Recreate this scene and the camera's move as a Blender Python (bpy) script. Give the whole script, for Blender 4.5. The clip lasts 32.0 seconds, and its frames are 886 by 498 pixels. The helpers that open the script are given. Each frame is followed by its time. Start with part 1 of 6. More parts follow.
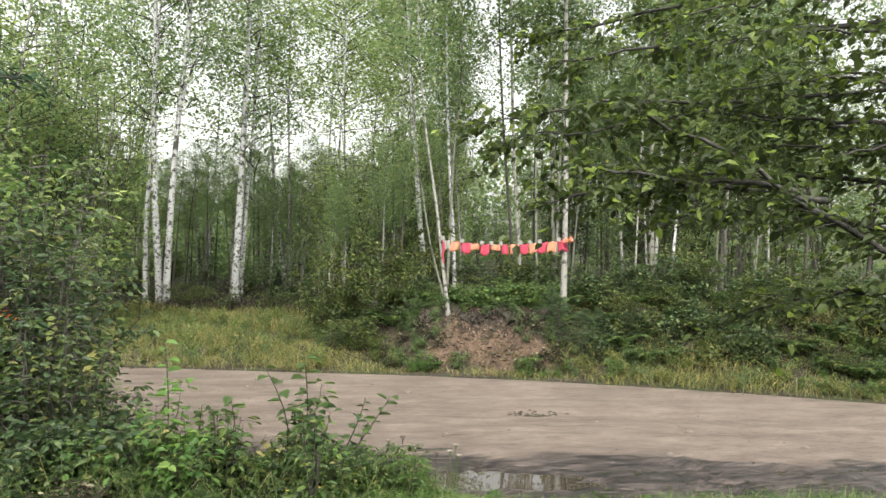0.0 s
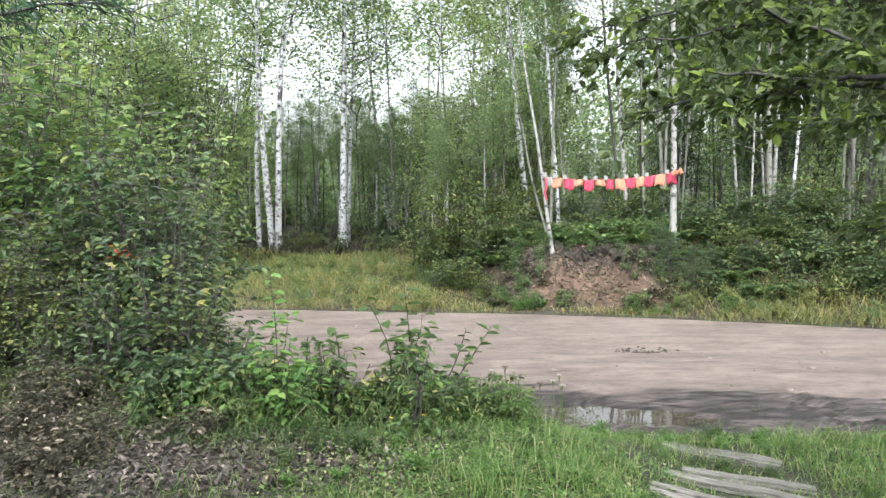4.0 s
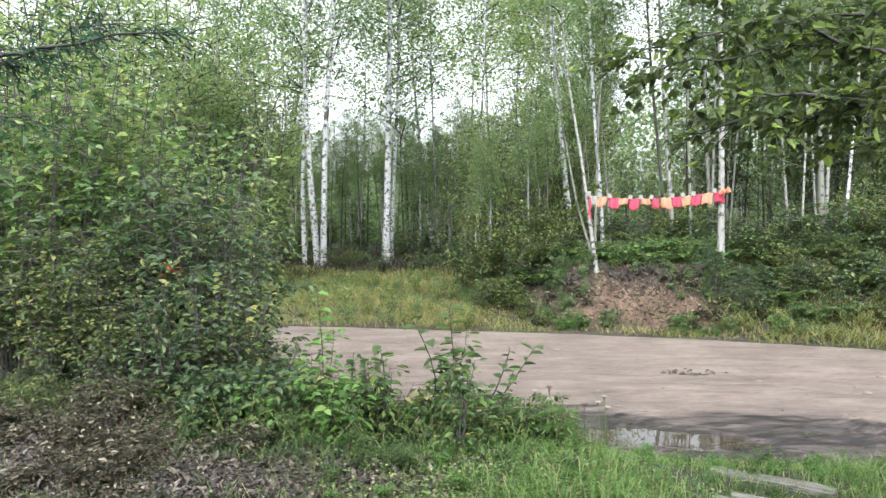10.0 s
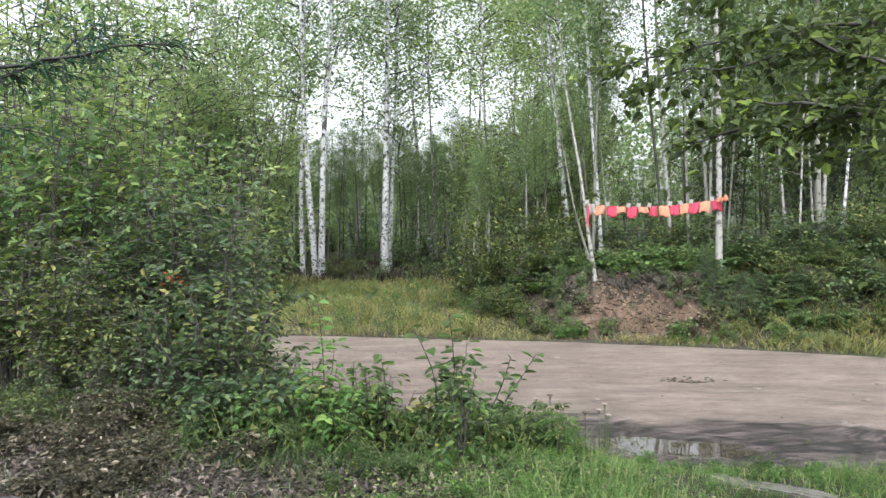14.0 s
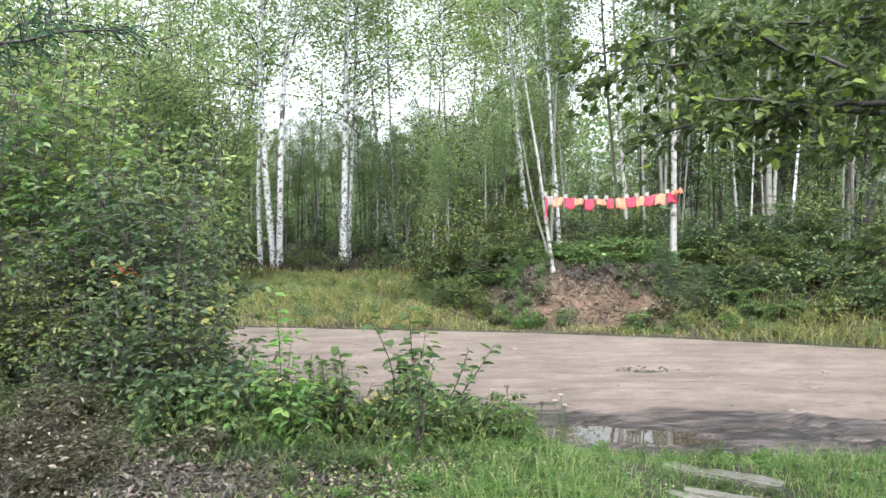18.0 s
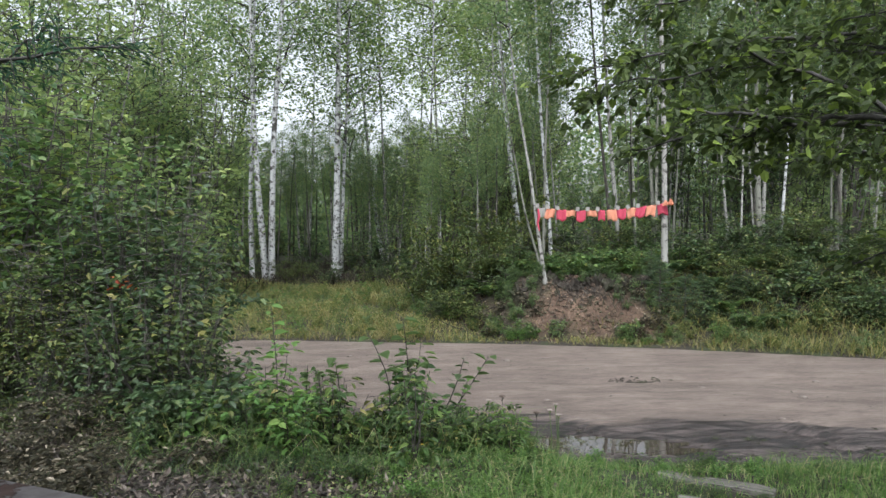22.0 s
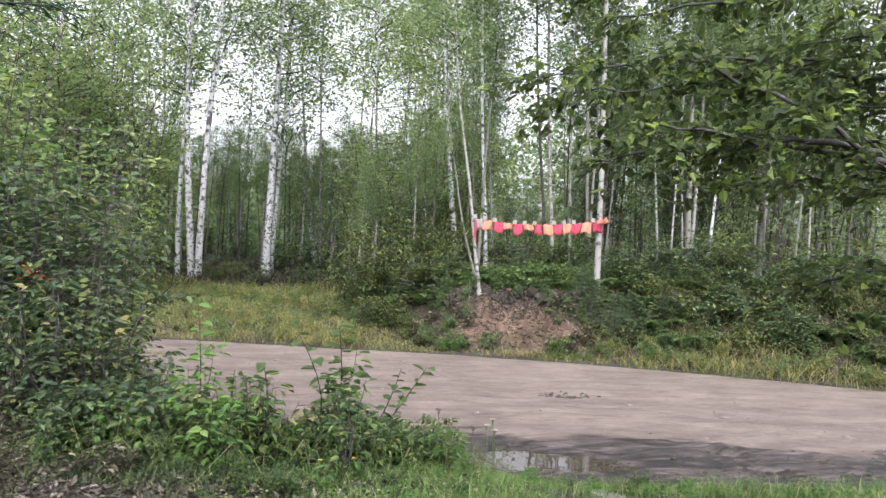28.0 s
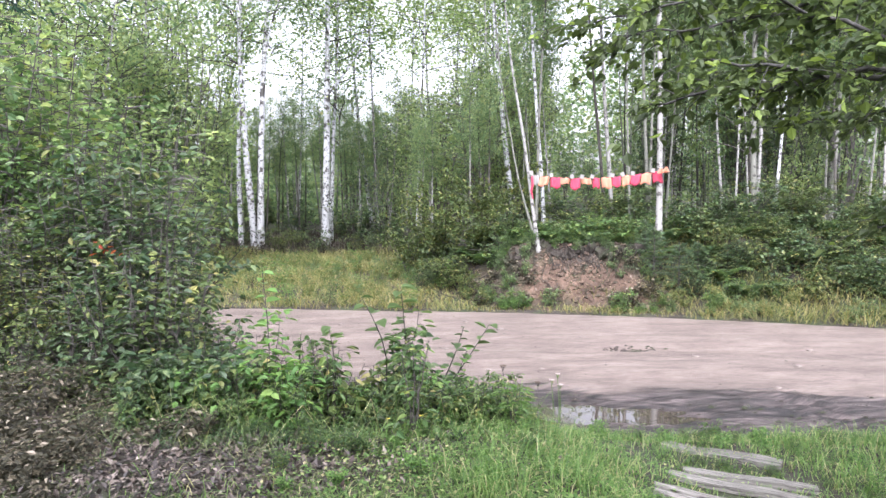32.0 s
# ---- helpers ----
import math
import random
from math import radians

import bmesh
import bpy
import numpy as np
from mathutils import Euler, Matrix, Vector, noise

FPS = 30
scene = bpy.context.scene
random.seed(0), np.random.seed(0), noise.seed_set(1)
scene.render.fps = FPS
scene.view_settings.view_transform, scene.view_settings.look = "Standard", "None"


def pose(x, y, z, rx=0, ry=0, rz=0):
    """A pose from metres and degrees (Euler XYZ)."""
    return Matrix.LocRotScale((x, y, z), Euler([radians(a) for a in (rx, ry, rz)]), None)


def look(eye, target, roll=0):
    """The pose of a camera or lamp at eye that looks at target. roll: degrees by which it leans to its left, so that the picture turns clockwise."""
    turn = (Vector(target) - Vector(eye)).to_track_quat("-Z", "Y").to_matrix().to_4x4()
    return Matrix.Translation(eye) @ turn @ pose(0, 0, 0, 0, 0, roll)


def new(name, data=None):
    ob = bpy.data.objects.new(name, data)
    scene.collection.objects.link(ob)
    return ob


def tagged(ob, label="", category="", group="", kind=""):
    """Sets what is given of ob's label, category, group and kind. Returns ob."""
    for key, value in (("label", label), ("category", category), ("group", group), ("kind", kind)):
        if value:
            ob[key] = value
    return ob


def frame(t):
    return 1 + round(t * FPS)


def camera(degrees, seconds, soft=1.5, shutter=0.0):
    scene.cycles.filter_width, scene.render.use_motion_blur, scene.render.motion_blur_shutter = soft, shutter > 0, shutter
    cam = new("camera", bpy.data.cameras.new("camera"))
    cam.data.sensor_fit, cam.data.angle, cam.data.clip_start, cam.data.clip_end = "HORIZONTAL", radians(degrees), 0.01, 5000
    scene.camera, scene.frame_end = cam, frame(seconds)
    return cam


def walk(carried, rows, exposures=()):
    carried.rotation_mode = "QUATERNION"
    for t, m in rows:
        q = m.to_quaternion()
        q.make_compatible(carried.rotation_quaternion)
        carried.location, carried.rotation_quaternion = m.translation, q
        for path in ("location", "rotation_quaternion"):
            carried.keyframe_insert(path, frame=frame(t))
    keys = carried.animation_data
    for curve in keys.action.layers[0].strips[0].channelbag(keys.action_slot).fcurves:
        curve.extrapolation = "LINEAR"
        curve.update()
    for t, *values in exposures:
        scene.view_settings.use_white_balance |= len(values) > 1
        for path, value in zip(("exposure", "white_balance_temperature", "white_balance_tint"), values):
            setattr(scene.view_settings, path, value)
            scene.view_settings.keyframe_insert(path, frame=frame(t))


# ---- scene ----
cam = camera(62.3, 32.0, soft=1.5)
PATH = [
    (0, (-0.175, -0.528, 2.356), (0.128, 1.449, 2.359), 1.9),
    (0.5, (-0.179, -0.547, 2.314), (-0.035, 1.447, 2.298), 3.7),
    (1, (-0.164, -0.5, 2.298), (0.02, 1.49, 2.217), 2.6),
    (1.5, (-0.156, -0.49, 2.29), (-0.03, 1.502, 2.166), 0.7),
    (2, (-0.145, -0.51, 2.283), (-0.096, 1.483, 2.125), -0.6),
    (2.5, (-0.134, -0.456, 2.272), (-0.098, 1.537, 2.109), -0.7),
    (3, (-0.131, -0.453, 2.266), (-0.103, 1.54, 2.102), -0.5),
    (3.5, (-0.128, -0.441, 2.268), (-0.096, 1.553, 2.109), -0.3),
    (5.5, (-0.125, -0.438, 2.258), (-0.151, 1.557, 2.113), 0.6),
    (6, (-0.13, -0.442, 2.256), (-0.164, 1.553, 2.118), 0.5),
    (6.5, (-0.127, -0.444, 2.258), (-0.196, 1.55, 2.123), 0.4),
    (7, (-0.127, -0.449, 2.263), (-0.222, 1.544, 2.132), 0.2),
    (7.5, (-0.127, -0.455, 2.263), (-0.227, 1.539, 2.138), 0.3),
    (8, (-0.153, -0.504, 2.273), (-0.264, 1.489, 2.145), 0.0),
    (8.5, (-0.145, -0.493, 2.278), (-0.258, 1.5, 2.16), 0.0),
    (9, (-0.141, -0.499, 2.281), (-0.253, 1.495, 2.165), -0.1),
    (9.5, (-0.139, -0.475, 2.279), (-0.246, 1.519, 2.173), -0.1),
    (10, (-0.137, -0.47, 2.276), (-0.231, 1.525, 2.171), -0.0),
    (10.5, (-0.142, -0.49, 2.28), (-0.235, 1.505, 2.172), -0.2),
    (11, (-0.142, -0.498, 2.279), (-0.244, 1.497, 2.179), -0.3),
    (11.5, (-0.143, -0.504, 2.28), (-0.285, 1.489, 2.187), -0.4),
    (12, (-0.152, -0.529, 2.281), (-0.364, 1.458, 2.191), -0.6),
    (12.5, (-0.176, -0.533, 2.284), (-0.425, 1.45, 2.203), -0.6),
    (13, (-0.161, -0.51, 2.283), (-0.313, 1.483, 2.211), -0.3),
    (13.5, (-0.151, -0.484, 2.283), (-0.254, 1.512, 2.21), -0.2),
    (14, (-0.151, -0.484, 2.276), (-0.239, 1.513, 2.195), -0.2),
    (14.5, (-0.142, -0.478, 2.282), (-0.213, 1.519, 2.191), -0.2),
    (16.5, (-0.142, -0.49, 2.275), (-0.132, 1.507, 2.177), 0.0),
    (17, (-0.142, -0.489, 2.281), (-0.125, 1.508, 2.179), 0.0),
    (17.5, (-0.142, -0.493, 2.28), (-0.122, 1.505, 2.178), 0.0),
    (18, (-0.143, -0.48, 2.282), (-0.121, 1.517, 2.176), 0.1),
    (18.5, (-0.144, -0.48, 2.281), (-0.112, 1.517, 2.168), 0.1),
    (19, (-0.142, -0.485, 2.282), (-0.137, 1.511, 2.165), 0.1),
    (19.5, (-0.148, -0.496, 2.278), (-0.199, 1.5, 2.16), -0.1),
    (20, (-0.161, -0.488, 2.281), (-0.238, 1.507, 2.168), -0.0),
    (20.5, (-0.151, -0.481, 2.282), (-0.202, 1.515, 2.159), -0.2),
    (21, (-0.154, -0.5, 2.279), (-0.15, 1.496, 2.157), -0.1),
    (21.5, (-0.155, -0.506, 2.281), (-0.114, 1.491, 2.17), -0.0),
    (22, (-0.164, -0.525, 2.281), (-0.119, 1.473, 2.208), -0.1),
    (22.5, (-0.172, -0.55, 2.28), (-0.121, 1.449, 2.225), -0.2),
    (23, (-0.171, -0.568, 2.291), (-0.124, 1.431, 2.256), -0.3),
    (23.5, (-0.177, -0.585, 2.294), (-0.178, 1.415, 2.278), -0.4),
    (24, (-0.183, -0.594, 2.303), (-0.255, 1.404, 2.302), -0.2),
    (24.5, (-0.194, -0.564, 2.316), (-0.343, 1.431, 2.343), 0.1),
    (25, (-0.197, -0.546, 2.312), (-0.445, 1.438, 2.35), 0.2),
    (25.5, (-0.222, -0.562, 2.322), (-0.532, 1.413, 2.36), 0.7),
    (26, (-0.218, -0.527, 2.328), (-0.251, 1.472, 2.375), 1.5),
    (26.5, (-0.225, -0.458, 2.325), (0.063, 1.521, 2.372), 2.6),
    (28.5, (-0.216, -0.354, 2.247), (-0.018, 1.635, 2.186), 2.9),
    (29, (-0.215, -0.341, 2.243), (-0.036, 1.65, 2.185), 2.6),
    (29.5, (-0.213, -0.335, 2.249), (-0.012, 1.653, 2.18), 2.2),
    (30, (-0.211, -0.33, 2.248), (-0.026, 1.66, 2.154), 1.2),
    (30.5, (-0.213, -0.328, 2.25), (-0.105, 1.666, 2.134), 0.3),
    (31, (-0.21, -0.338, 2.248), (-0.125, 1.655, 2.107), 0.2),
    (31.5, (-0.214, -0.346, 2.248), (-0.121, 1.646, 2.097), 0.2),
    (32, (-0.214, -0.347, 2.247), (-0.14, 1.646, 2.09), 0.1),
]
EXPOSURES = [(0, 1.66, 7050, 6.0), (0.6, 2.09, 6600, 10.0), (1, 2.4, 6350, 12.0), (2, 2.15, 6350, 10.0), (3, 2.1, 6300, 9.0), (6, 1.8, 6250, 8.0), (7, 1.98, 6200, 4.5), (9, 1.76, 6250, 6.5), (10, 2.0, 6275, 6.8), (11, 1.64, 6300, 7.0), (12, 1.59, 6480, 3.0), (13, 1.7, 6480, 6.5), (14, 1.75, 6300, 8.0), (17, 2.11, 6270, 8.0), (19, 2.05, 6250, 8.0), (20, 1.83, 6430, 5.0), (21, 1.78, 6325, 6.5), (22, 1.2, 6200, 8.0), (23, 1.17, 6500, 8.0), (24, 1.2, 6530, 4.0), (25, 1.42, 6620, 6.5), (25.5, 1.65, 6870, 6.0), (26, 1.79, 7050, 5.0), (28, 1.76, 6300, 15.5), (29, 1.75, 6050, 19.0), (31, 2.29, 6050, 19.0), (32, 2.3, 6050, 19.0)]
walk(cam, [(t, look(e, g, r)) for t, e, g, r in PATH], EXPOSURES)

# ---- light: bright overcast sky, faint wide sun ----
SUN_EL, SUN_ROT = radians(48), radians(150)
world = bpy.data.worlds.new("overcast")
scene.world = world
world.use_nodes = True
wn, wl = world.node_tree.nodes, world.node_tree.links
sky = wn.new("ShaderNodeTexSky")
sky.sky_type, sky.sun_disc, sky.sun_elevation, sky.sun_rotation = "NISHITA", False, SUN_EL, SUN_ROT
sky.dust_density = 4.0
veil = wn.new("ShaderNodeHueSaturation")
veil.inputs["Saturation"].default_value = 0.22
wl.new(sky.outputs[0], veil.inputs["Color"])
wl.new(veil.outputs[0], wn["Background"].inputs["Color"])
wn["Background"].inputs["Strength"].default_value = 0.12
lamp = bpy.data.lights.new("sun", "SUN")
lamp.energy, lamp.angle, lamp.color = 2.0, radians(40), (1.0, 0.99, 0.96)
sun = new("sun", lamp)
sun.rotation_euler = Euler((radians(42), 0, radians(-30)))

# ---- helpers of this scene ----
rng = np.random.default_rng(7)


def smooth(v, a, b):
    t = np.clip((v - a) / (b - a), 0.0, 1.0)
    return t * t * (3 - 2 * t)


def mesh_np(name, verts, quads=None, tris=None, mats=(), smooth_shade=False, mat_index=None):
    """A mesh from arrays of vertices, quads and triangles."""
    me = bpy.data.meshes.new(name)
    V = np.asarray(verts, dtype=np.float32)
    Q = np.zeros((0, 4), int) if quads is None else np.asarray(quads, int).reshape(-1, 4)
    T = np.zeros((0, 3), int) if tris is None else np.asarray(tris, int).reshape(-1, 3)
    me.vertices.add(len(V))
    me.vertices.foreach_set("co", V.ravel())
    idx = np.concatenate([Q.ravel(), T.ravel()]).astype(np.int32)
    me.loops.add(len(idx))
    me.loops.foreach_set("vertex_index", idx)
    starts = np.concatenate([np.arange(len(Q)) * 4, len(Q) * 4 + np.arange(len(T)) * 3]).astype(np.int32)
    me.polygons.add(len(starts))
    me.polygons.foreach_set("loop_start", starts)
    if mat_index is not None:
        me.polygons.foreach_set("material_index", np.asarray(mat_index, np.int32))
    for m in mats:
        me.materials.append(m)
    me.update(calc_edges=True)
    me.validate()
    me.polygons.foreach_set("use_smooth", np.full(len(starts), smooth_shade))
    return me


class Geo:
    """Gathers vertices and faces of several pieces for one mesh."""

    def __init__(self):
        self.v, self.q, self.t, self.n = [], [], [], 0

    def add(self, v, q=None, t=None):
        v = np.asarray(v, float)
        if q is not None and len(q):
            self.q.append(np.asarray(q, int) + self.n)
        if t is not None and len(t):
            self.t.append(np.asarray(t, int) + self.n)
        self.v.append(v)
        self.n += len(v)

    def tube(self, pts, radii, sides=7, wobble=0.0, cap=True):
        pts = np.asarray(pts, float)
        radii = np.asarray(radii, float)
        d = np.gradient(pts, axis=0)
        d /= np.linalg.norm(d, axis=1, keepdims=True) + 1e-9
        ref = np.array([1.0, 0, 0]) if abs(d[0][0]) < 0.8 else np.array([0, 1.0, 0])
        u = np.cross(d, ref)
        u /= np.linalg.norm(u, axis=1, keepdims=True) + 1e-9
        w = np.cross(d, u)
        a = np.linspace(0, 2 * np.pi, sides, endpoint=False)
        r = radii[:, None] * (1 + wobble * rng.standard_normal((len(pts), sides)))
        ring = pts[:, None] + r[..., None] * (np.cos(a)[None, :, None] * u[:, None] + np.sin(a)[None, :, None] * w[:, None])
        v = ring.reshape(-1, 3)
        k, j = np.meshgrid(np.arange(len(pts) - 1), np.arange(sides), indexing="ij")
        j2 = (j + 1) % sides
        q = np.stack([k * sides + j, k * sides + j2, (k + 1) * sides + j2, (k + 1) * sides + j], -1).reshape(-1, 4)
        t = None
        if cap:
            v = np.vstack([v, pts[-1] + d[-1] * radii[-1] * 0.5])
            e = (len(pts) - 1) * sides
            jj = np.arange(sides)
            t = np.stack([e + jj, e + (jj + 1) % sides, np.full(sides, len(v) - 1)], -1)
        self.add(v, q, t)

    def box(self, size, m=Matrix()):
        x, y, z = (s / 2 for s in size)
        b = min(x, y, z) * 0.18
        v = []
        for sz in (-1, 1):
            for inset, zz in ((b, z), (0, z - b)) if sz > 0 else ((0, z - b), (b, z)):
                for sx, sy in ((-1, -1), (1, -1), (1, 1), (-1, 1)):
                    v.append(m @ Vector((sx * (x - inset), sy * (y - inset), sz * zz)))
        v = np.array([tuple(p) for p in v])
        # rings: 0-3 low outer, 4-7 low inset, 8-11 high inset, 12-15 high outer
        q = [[7, 6, 5, 4], [8, 9, 10, 11]]
        for i in range(4):
            j = (i + 1) % 4
            q += [[4 + i, 4 + j, 0 + j, 0 + i], [0 + i, 0 + j, 12 + j, 12 + i], [12 + i, 12 + j, 8 + j, 8 + i]]
        self.add(v, q)

    def leaves(self, at, size, aspect=0.55, droop=0.3, flat=0.5, fold=0.18, fine=False, along=None):
        """Folded leaves at the points: each an island of its own."""
        at = np.asarray(at, float)
        n = len(at)
        if n == 0:
            return
        L = np.broadcast_to(np.asarray(size, float), (n,))[:, None] * rng.uniform(0.65, 1.25, (n, 1))
        a = rng.standard_normal((n, 3)) if along is None else along + 0.5 * rng.standard_normal((n, 3))
        a[:, 2] = a[:, 2] * 0.6 - droop
        a /= np.linalg.norm(a, axis=1, keepdims=True)
        up = rng.standard_normal((n, 3)) * (1 - flat)
        up[:, 2] += flat * 1.6
        s = np.cross(a, up)
        s /= np.linalg.norm(s, axis=1, keepdims=True) + 1e-9
        nn = np.cross(s, a)
        W = L * aspect * 0.5
        if fine:
            base, tip = at, at + a * L - nn * L * 0.12
            l1, l2 = at + a * L * 0.3 + s * W * 0.95 + nn * L * fold, at + a * L * 0.68 + s * W * 0.8 + nn * L * fold * 0.7
            r1, r2 = at + a * L * 0.3 - s * W * 0.95 + nn * L * fold, at + a * L * 0.68 - s * W * 0.8 + nn * L * fold * 0.7
            v = np.stack([base, l1, l2, tip, r2, r1], 1).reshape(-1, 3)
            k = np.arange(n)[:, None] * 6
            q = np.concatenate([k + [0, 1, 2, 3], k + [0, 3, 4, 5]])
            self.add(v, q)
        else:
            v = np.stack([at, at + a * L * 0.45 + s * W + nn * L * fold, at + a * L, at + a * L * 0.45 - s * W + nn * L * fold], 1).reshape(-1, 3)
            k = np.arange(n)[:, None] * 4
            self.add(v, None, np.concatenate([k + [0, 1, 2], k + [0, 2, 3]]))

    def mesh(self, name, mat, smooth_shade=False):
        v = np.concatenate(self.v)
        q = np.concatenate(self.q) if self.q else None
        t = np.concatenate(self.t) if self.t else None
        return mesh_np(name, v, q, t, [mat], smooth_shade)


def empty(name, at=(0, 0, 0)):
    ob = new(name)
    ob.empty_display_size = 0.2
    ob.location = at
    return ob


def part(name, geo, mat, parent, label="", smooth_shade=False):
    ob = new(name, geo if isinstance(geo, bpy.types.Mesh) else geo.mesh(name, mat, smooth_shade))
    ob.parent = parent
    return tagged(ob, label)


def material(name):
    m = bpy.data.materials.new(name)
    m.use_nodes = True
    nt = m.node_tree
    return m, nt, nt.nodes["Principled BSDF"], nt.nodes["Material Output"]


def node(nt, kind, **kw):
    n = nt.nodes.new(kind)
    for k, v in kw.items():
        if k in n.inputs:
            n.inputs[k].default_value = v
    return n


def ramp(nt, stops, fac=None):
    n = nt.nodes.new("ShaderNodeValToRGB")
    els = n.color_ramp.elements
    while len(els) < len(stops):
        els.new(0.5)
    for e, (p, c) in zip(els, stops):
        e.position, e.color = p, (*c, 1)
    if fac is not None:
        nt.links.new(fac, n.inputs[0])
    return n.outputs[0]


def mixed(nt, fac, a, b, mode="MIX"):
    n = nt.nodes.new("ShaderNodeMix")
    n.data_type, n.blend_type = "RGBA", mode
    for i, v in ((0, fac), (6, a), (7, b)):
        if isinstance(v, (int, float)):
            n.inputs[i].default_value = v
        elif isinstance(v, tuple):
            n.inputs[i].default_value = (*v, 1)
        else:
            nt.links.new(v, n.inputs[i])
    return n.outputs[2]


def noise_out(nt, scale, detail=4.0, rough=0.55, stretch=None, coord="Object"):
    c = nt.nodes.new("ShaderNodeTexCoord")
    n = node(nt, "ShaderNodeTexNoise", Scale=scale, Detail=detail, Roughness=rough)
    if stretch:
        mp = nt.nodes.new("ShaderNodeMapping")
        mp.inputs["Scale"].default_value = stretch
        nt.links.new(c.outputs[coord], mp.inputs[0])
        nt.links.new(mp.outputs[0], n.inputs["Vector"])
    else:
        nt.links.new(c.outputs[coord], n.inputs["Vector"])
    return n.outputs["Fac"]


def bump(nt, bsdf, height, strength=0.4, distance=0.01):
    b = node(nt, "ShaderNodeBump", Strength=strength, Distance=distance)
    nt.links.new(height, b.inputs["Height"])
    nt.links.new(b.outputs[0], bsdf.inputs["Normal"])


def leaf_material(name, stops, through_light=0.35, rough=0.55):
    """Leaf colours vary from leaf to leaf; light shines through the blade."""
    m, nt, p, out = material(name)
    g = nt.nodes.new("ShaderNodeNewGeometry")
    col = ramp(nt, stops, g.outputs["Random Per Island"])
    big = noise_out(nt, 0.9, 2.0)
    col = mixed(nt, 0.35, col, ramp(nt, [(0.3, (0.56, 0.6, 0.6)), (0.7, (1.3, 1.25, 1.35))], big), "MULTIPLY")
    nt.links.new(col, p.inputs["Base Color"])
    p.inputs["Roughness"].default_value = rough
    p.inputs["Specular IOR Level"].default_value = 0.35
    tr = nt.nodes.new("ShaderNodeBsdfTranslucent")
    glow = mixed(nt, 1.0, col, (1.2, 1.2, 0.95), "MULTIPLY")
    nt.links.new(glow, tr.inputs["Color"])
    mx = nt.nodes.new("ShaderNodeMixShader")
    mx.inputs[0].default_value = through_light
    nt.links.new(p.outputs[0], mx.inputs[1])
    nt.links.new(tr.outputs[0], mx.inputs[2])
    nt.links.new(mx.outputs[0], out.inputs["Surface"])
    return m


def bark_material(name, light, dark, marks=0.5, scale=9.0):
    """Bark with short dark cross marks and larger stains."""
    m, nt, p, _ = material(name)
    dash = noise_out(nt, scale, 5.0, 0.7, (1.5, 1.5, 1.9))
    blot = noise_out(nt, 2.2, 4.0, 0.6, (1, 1, 0.8))
    base = mixed(nt, blot, tuple(c * 0.8 for c in light), light)
    f = ramp(nt, [(marks, (0, 0, 0)), (marks + 0.06, (1, 1, 1))], dash)
    col = mixed(nt, f, base, dark)
    f2 = ramp(nt, [(0.58, (0, 0, 0)), (0.63, (1, 1, 1))], blot)
    col = mixed(nt, f2, col, dark)
    nt.links.new(col, p.inputs["Base Color"])
    p.inputs["Roughness"].default_value = 0.75
    bump(nt, p, dash, 0.5, 0.01)
    return m


# ---- materials ----
LEAF_BIRCH = leaf_material("birch_leaf", [(0.0, (0.1, 0.16, 0.085)), (0.5, (0.168, 0.245, 0.122)), (0.9, (0.235, 0.305, 0.148)), (1.0, (0.3, 0.31, 0.14))], 0.65)
LEAF_DARK = leaf_material("alder_leaf", [(0.0, (0.052, 0.1, 0.042)), (0.6, (0.094, 0.15, 0.057)), (0.93, (0.145, 0.2, 0.068)), (1.0, (0.264, 0.24, 0.06))], 0.55)
LEAF_BUSH = leaf_material("bush_leaf", [(0.0, (0.05, 0.095, 0.036)), (0.5, (0.095, 0.167, 0.058)), (0.9, (0.172, 0.25, 0.074)), (1.0, (0.26, 0.28, 0.08))], 0.45, 0.42)
LEAF_BRIGHT = leaf_material("sapling_leaf", [(0.0, (0.07, 0.155, 0.045)), (0.6, (0.125, 0.235, 0.06)), (1.0, (0.21, 0.32, 0.09))], 0.45)
LEAF_ALDER = leaf_material("alder_leaf_near", [(0.0, (0.044, 0.066, 0.026)), (0.6, (0.078, 0.11, 0.042)), (0.85, (0.125, 0.17, 0.055)), (1.0, (0.23, 0.32, 0.07))], 0.55, 0.45)
LEAF_LARCH = leaf_material("larch_needle", [(0.0, (0.022, 0.06, 0.04)), (0.7, (0.042, 0.1, 0.06)), (1.0, (0.08, 0.15, 0.07))], 0.4)
LEAF_RED = leaf_material("red_leaf", [(0.0, (0.3, 0.045, 0.025)), (1.0, (0.38, 0.12, 0.04))], 0.3)
# Dark bush leaf; at the thicket's foot this colour also carries its shade.
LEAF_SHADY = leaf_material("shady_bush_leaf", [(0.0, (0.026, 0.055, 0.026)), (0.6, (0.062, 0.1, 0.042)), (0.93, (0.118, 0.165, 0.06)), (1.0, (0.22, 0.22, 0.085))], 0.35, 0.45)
LEAF_FIR = leaf_material("fir_needle", [(0.0, (0.04, 0.075, 0.04)), (0.7, (0.08, 0.125, 0.062)), (1.0, (0.14, 0.19, 0.08))], 0.25, 0.5)
LEAF_OLIVE = leaf_material("olive_bush_leaf", [(0.0, (0.035, 0.058, 0.02)), (0.5, (0.075, 0.11, 0.036)), (0.88, (0.14, 0.17, 0.05)), (1.0, (0.25, 0.23, 0.08))], 0.35, 0.5)
LEAF_PALE = leaf_material("pale_tree_leaf", [(0.0, (0.14, 0.2, 0.092)), (0.6, (0.22, 0.3, 0.13)), (1.0, (0.32, 0.39, 0.16))], 0.7)
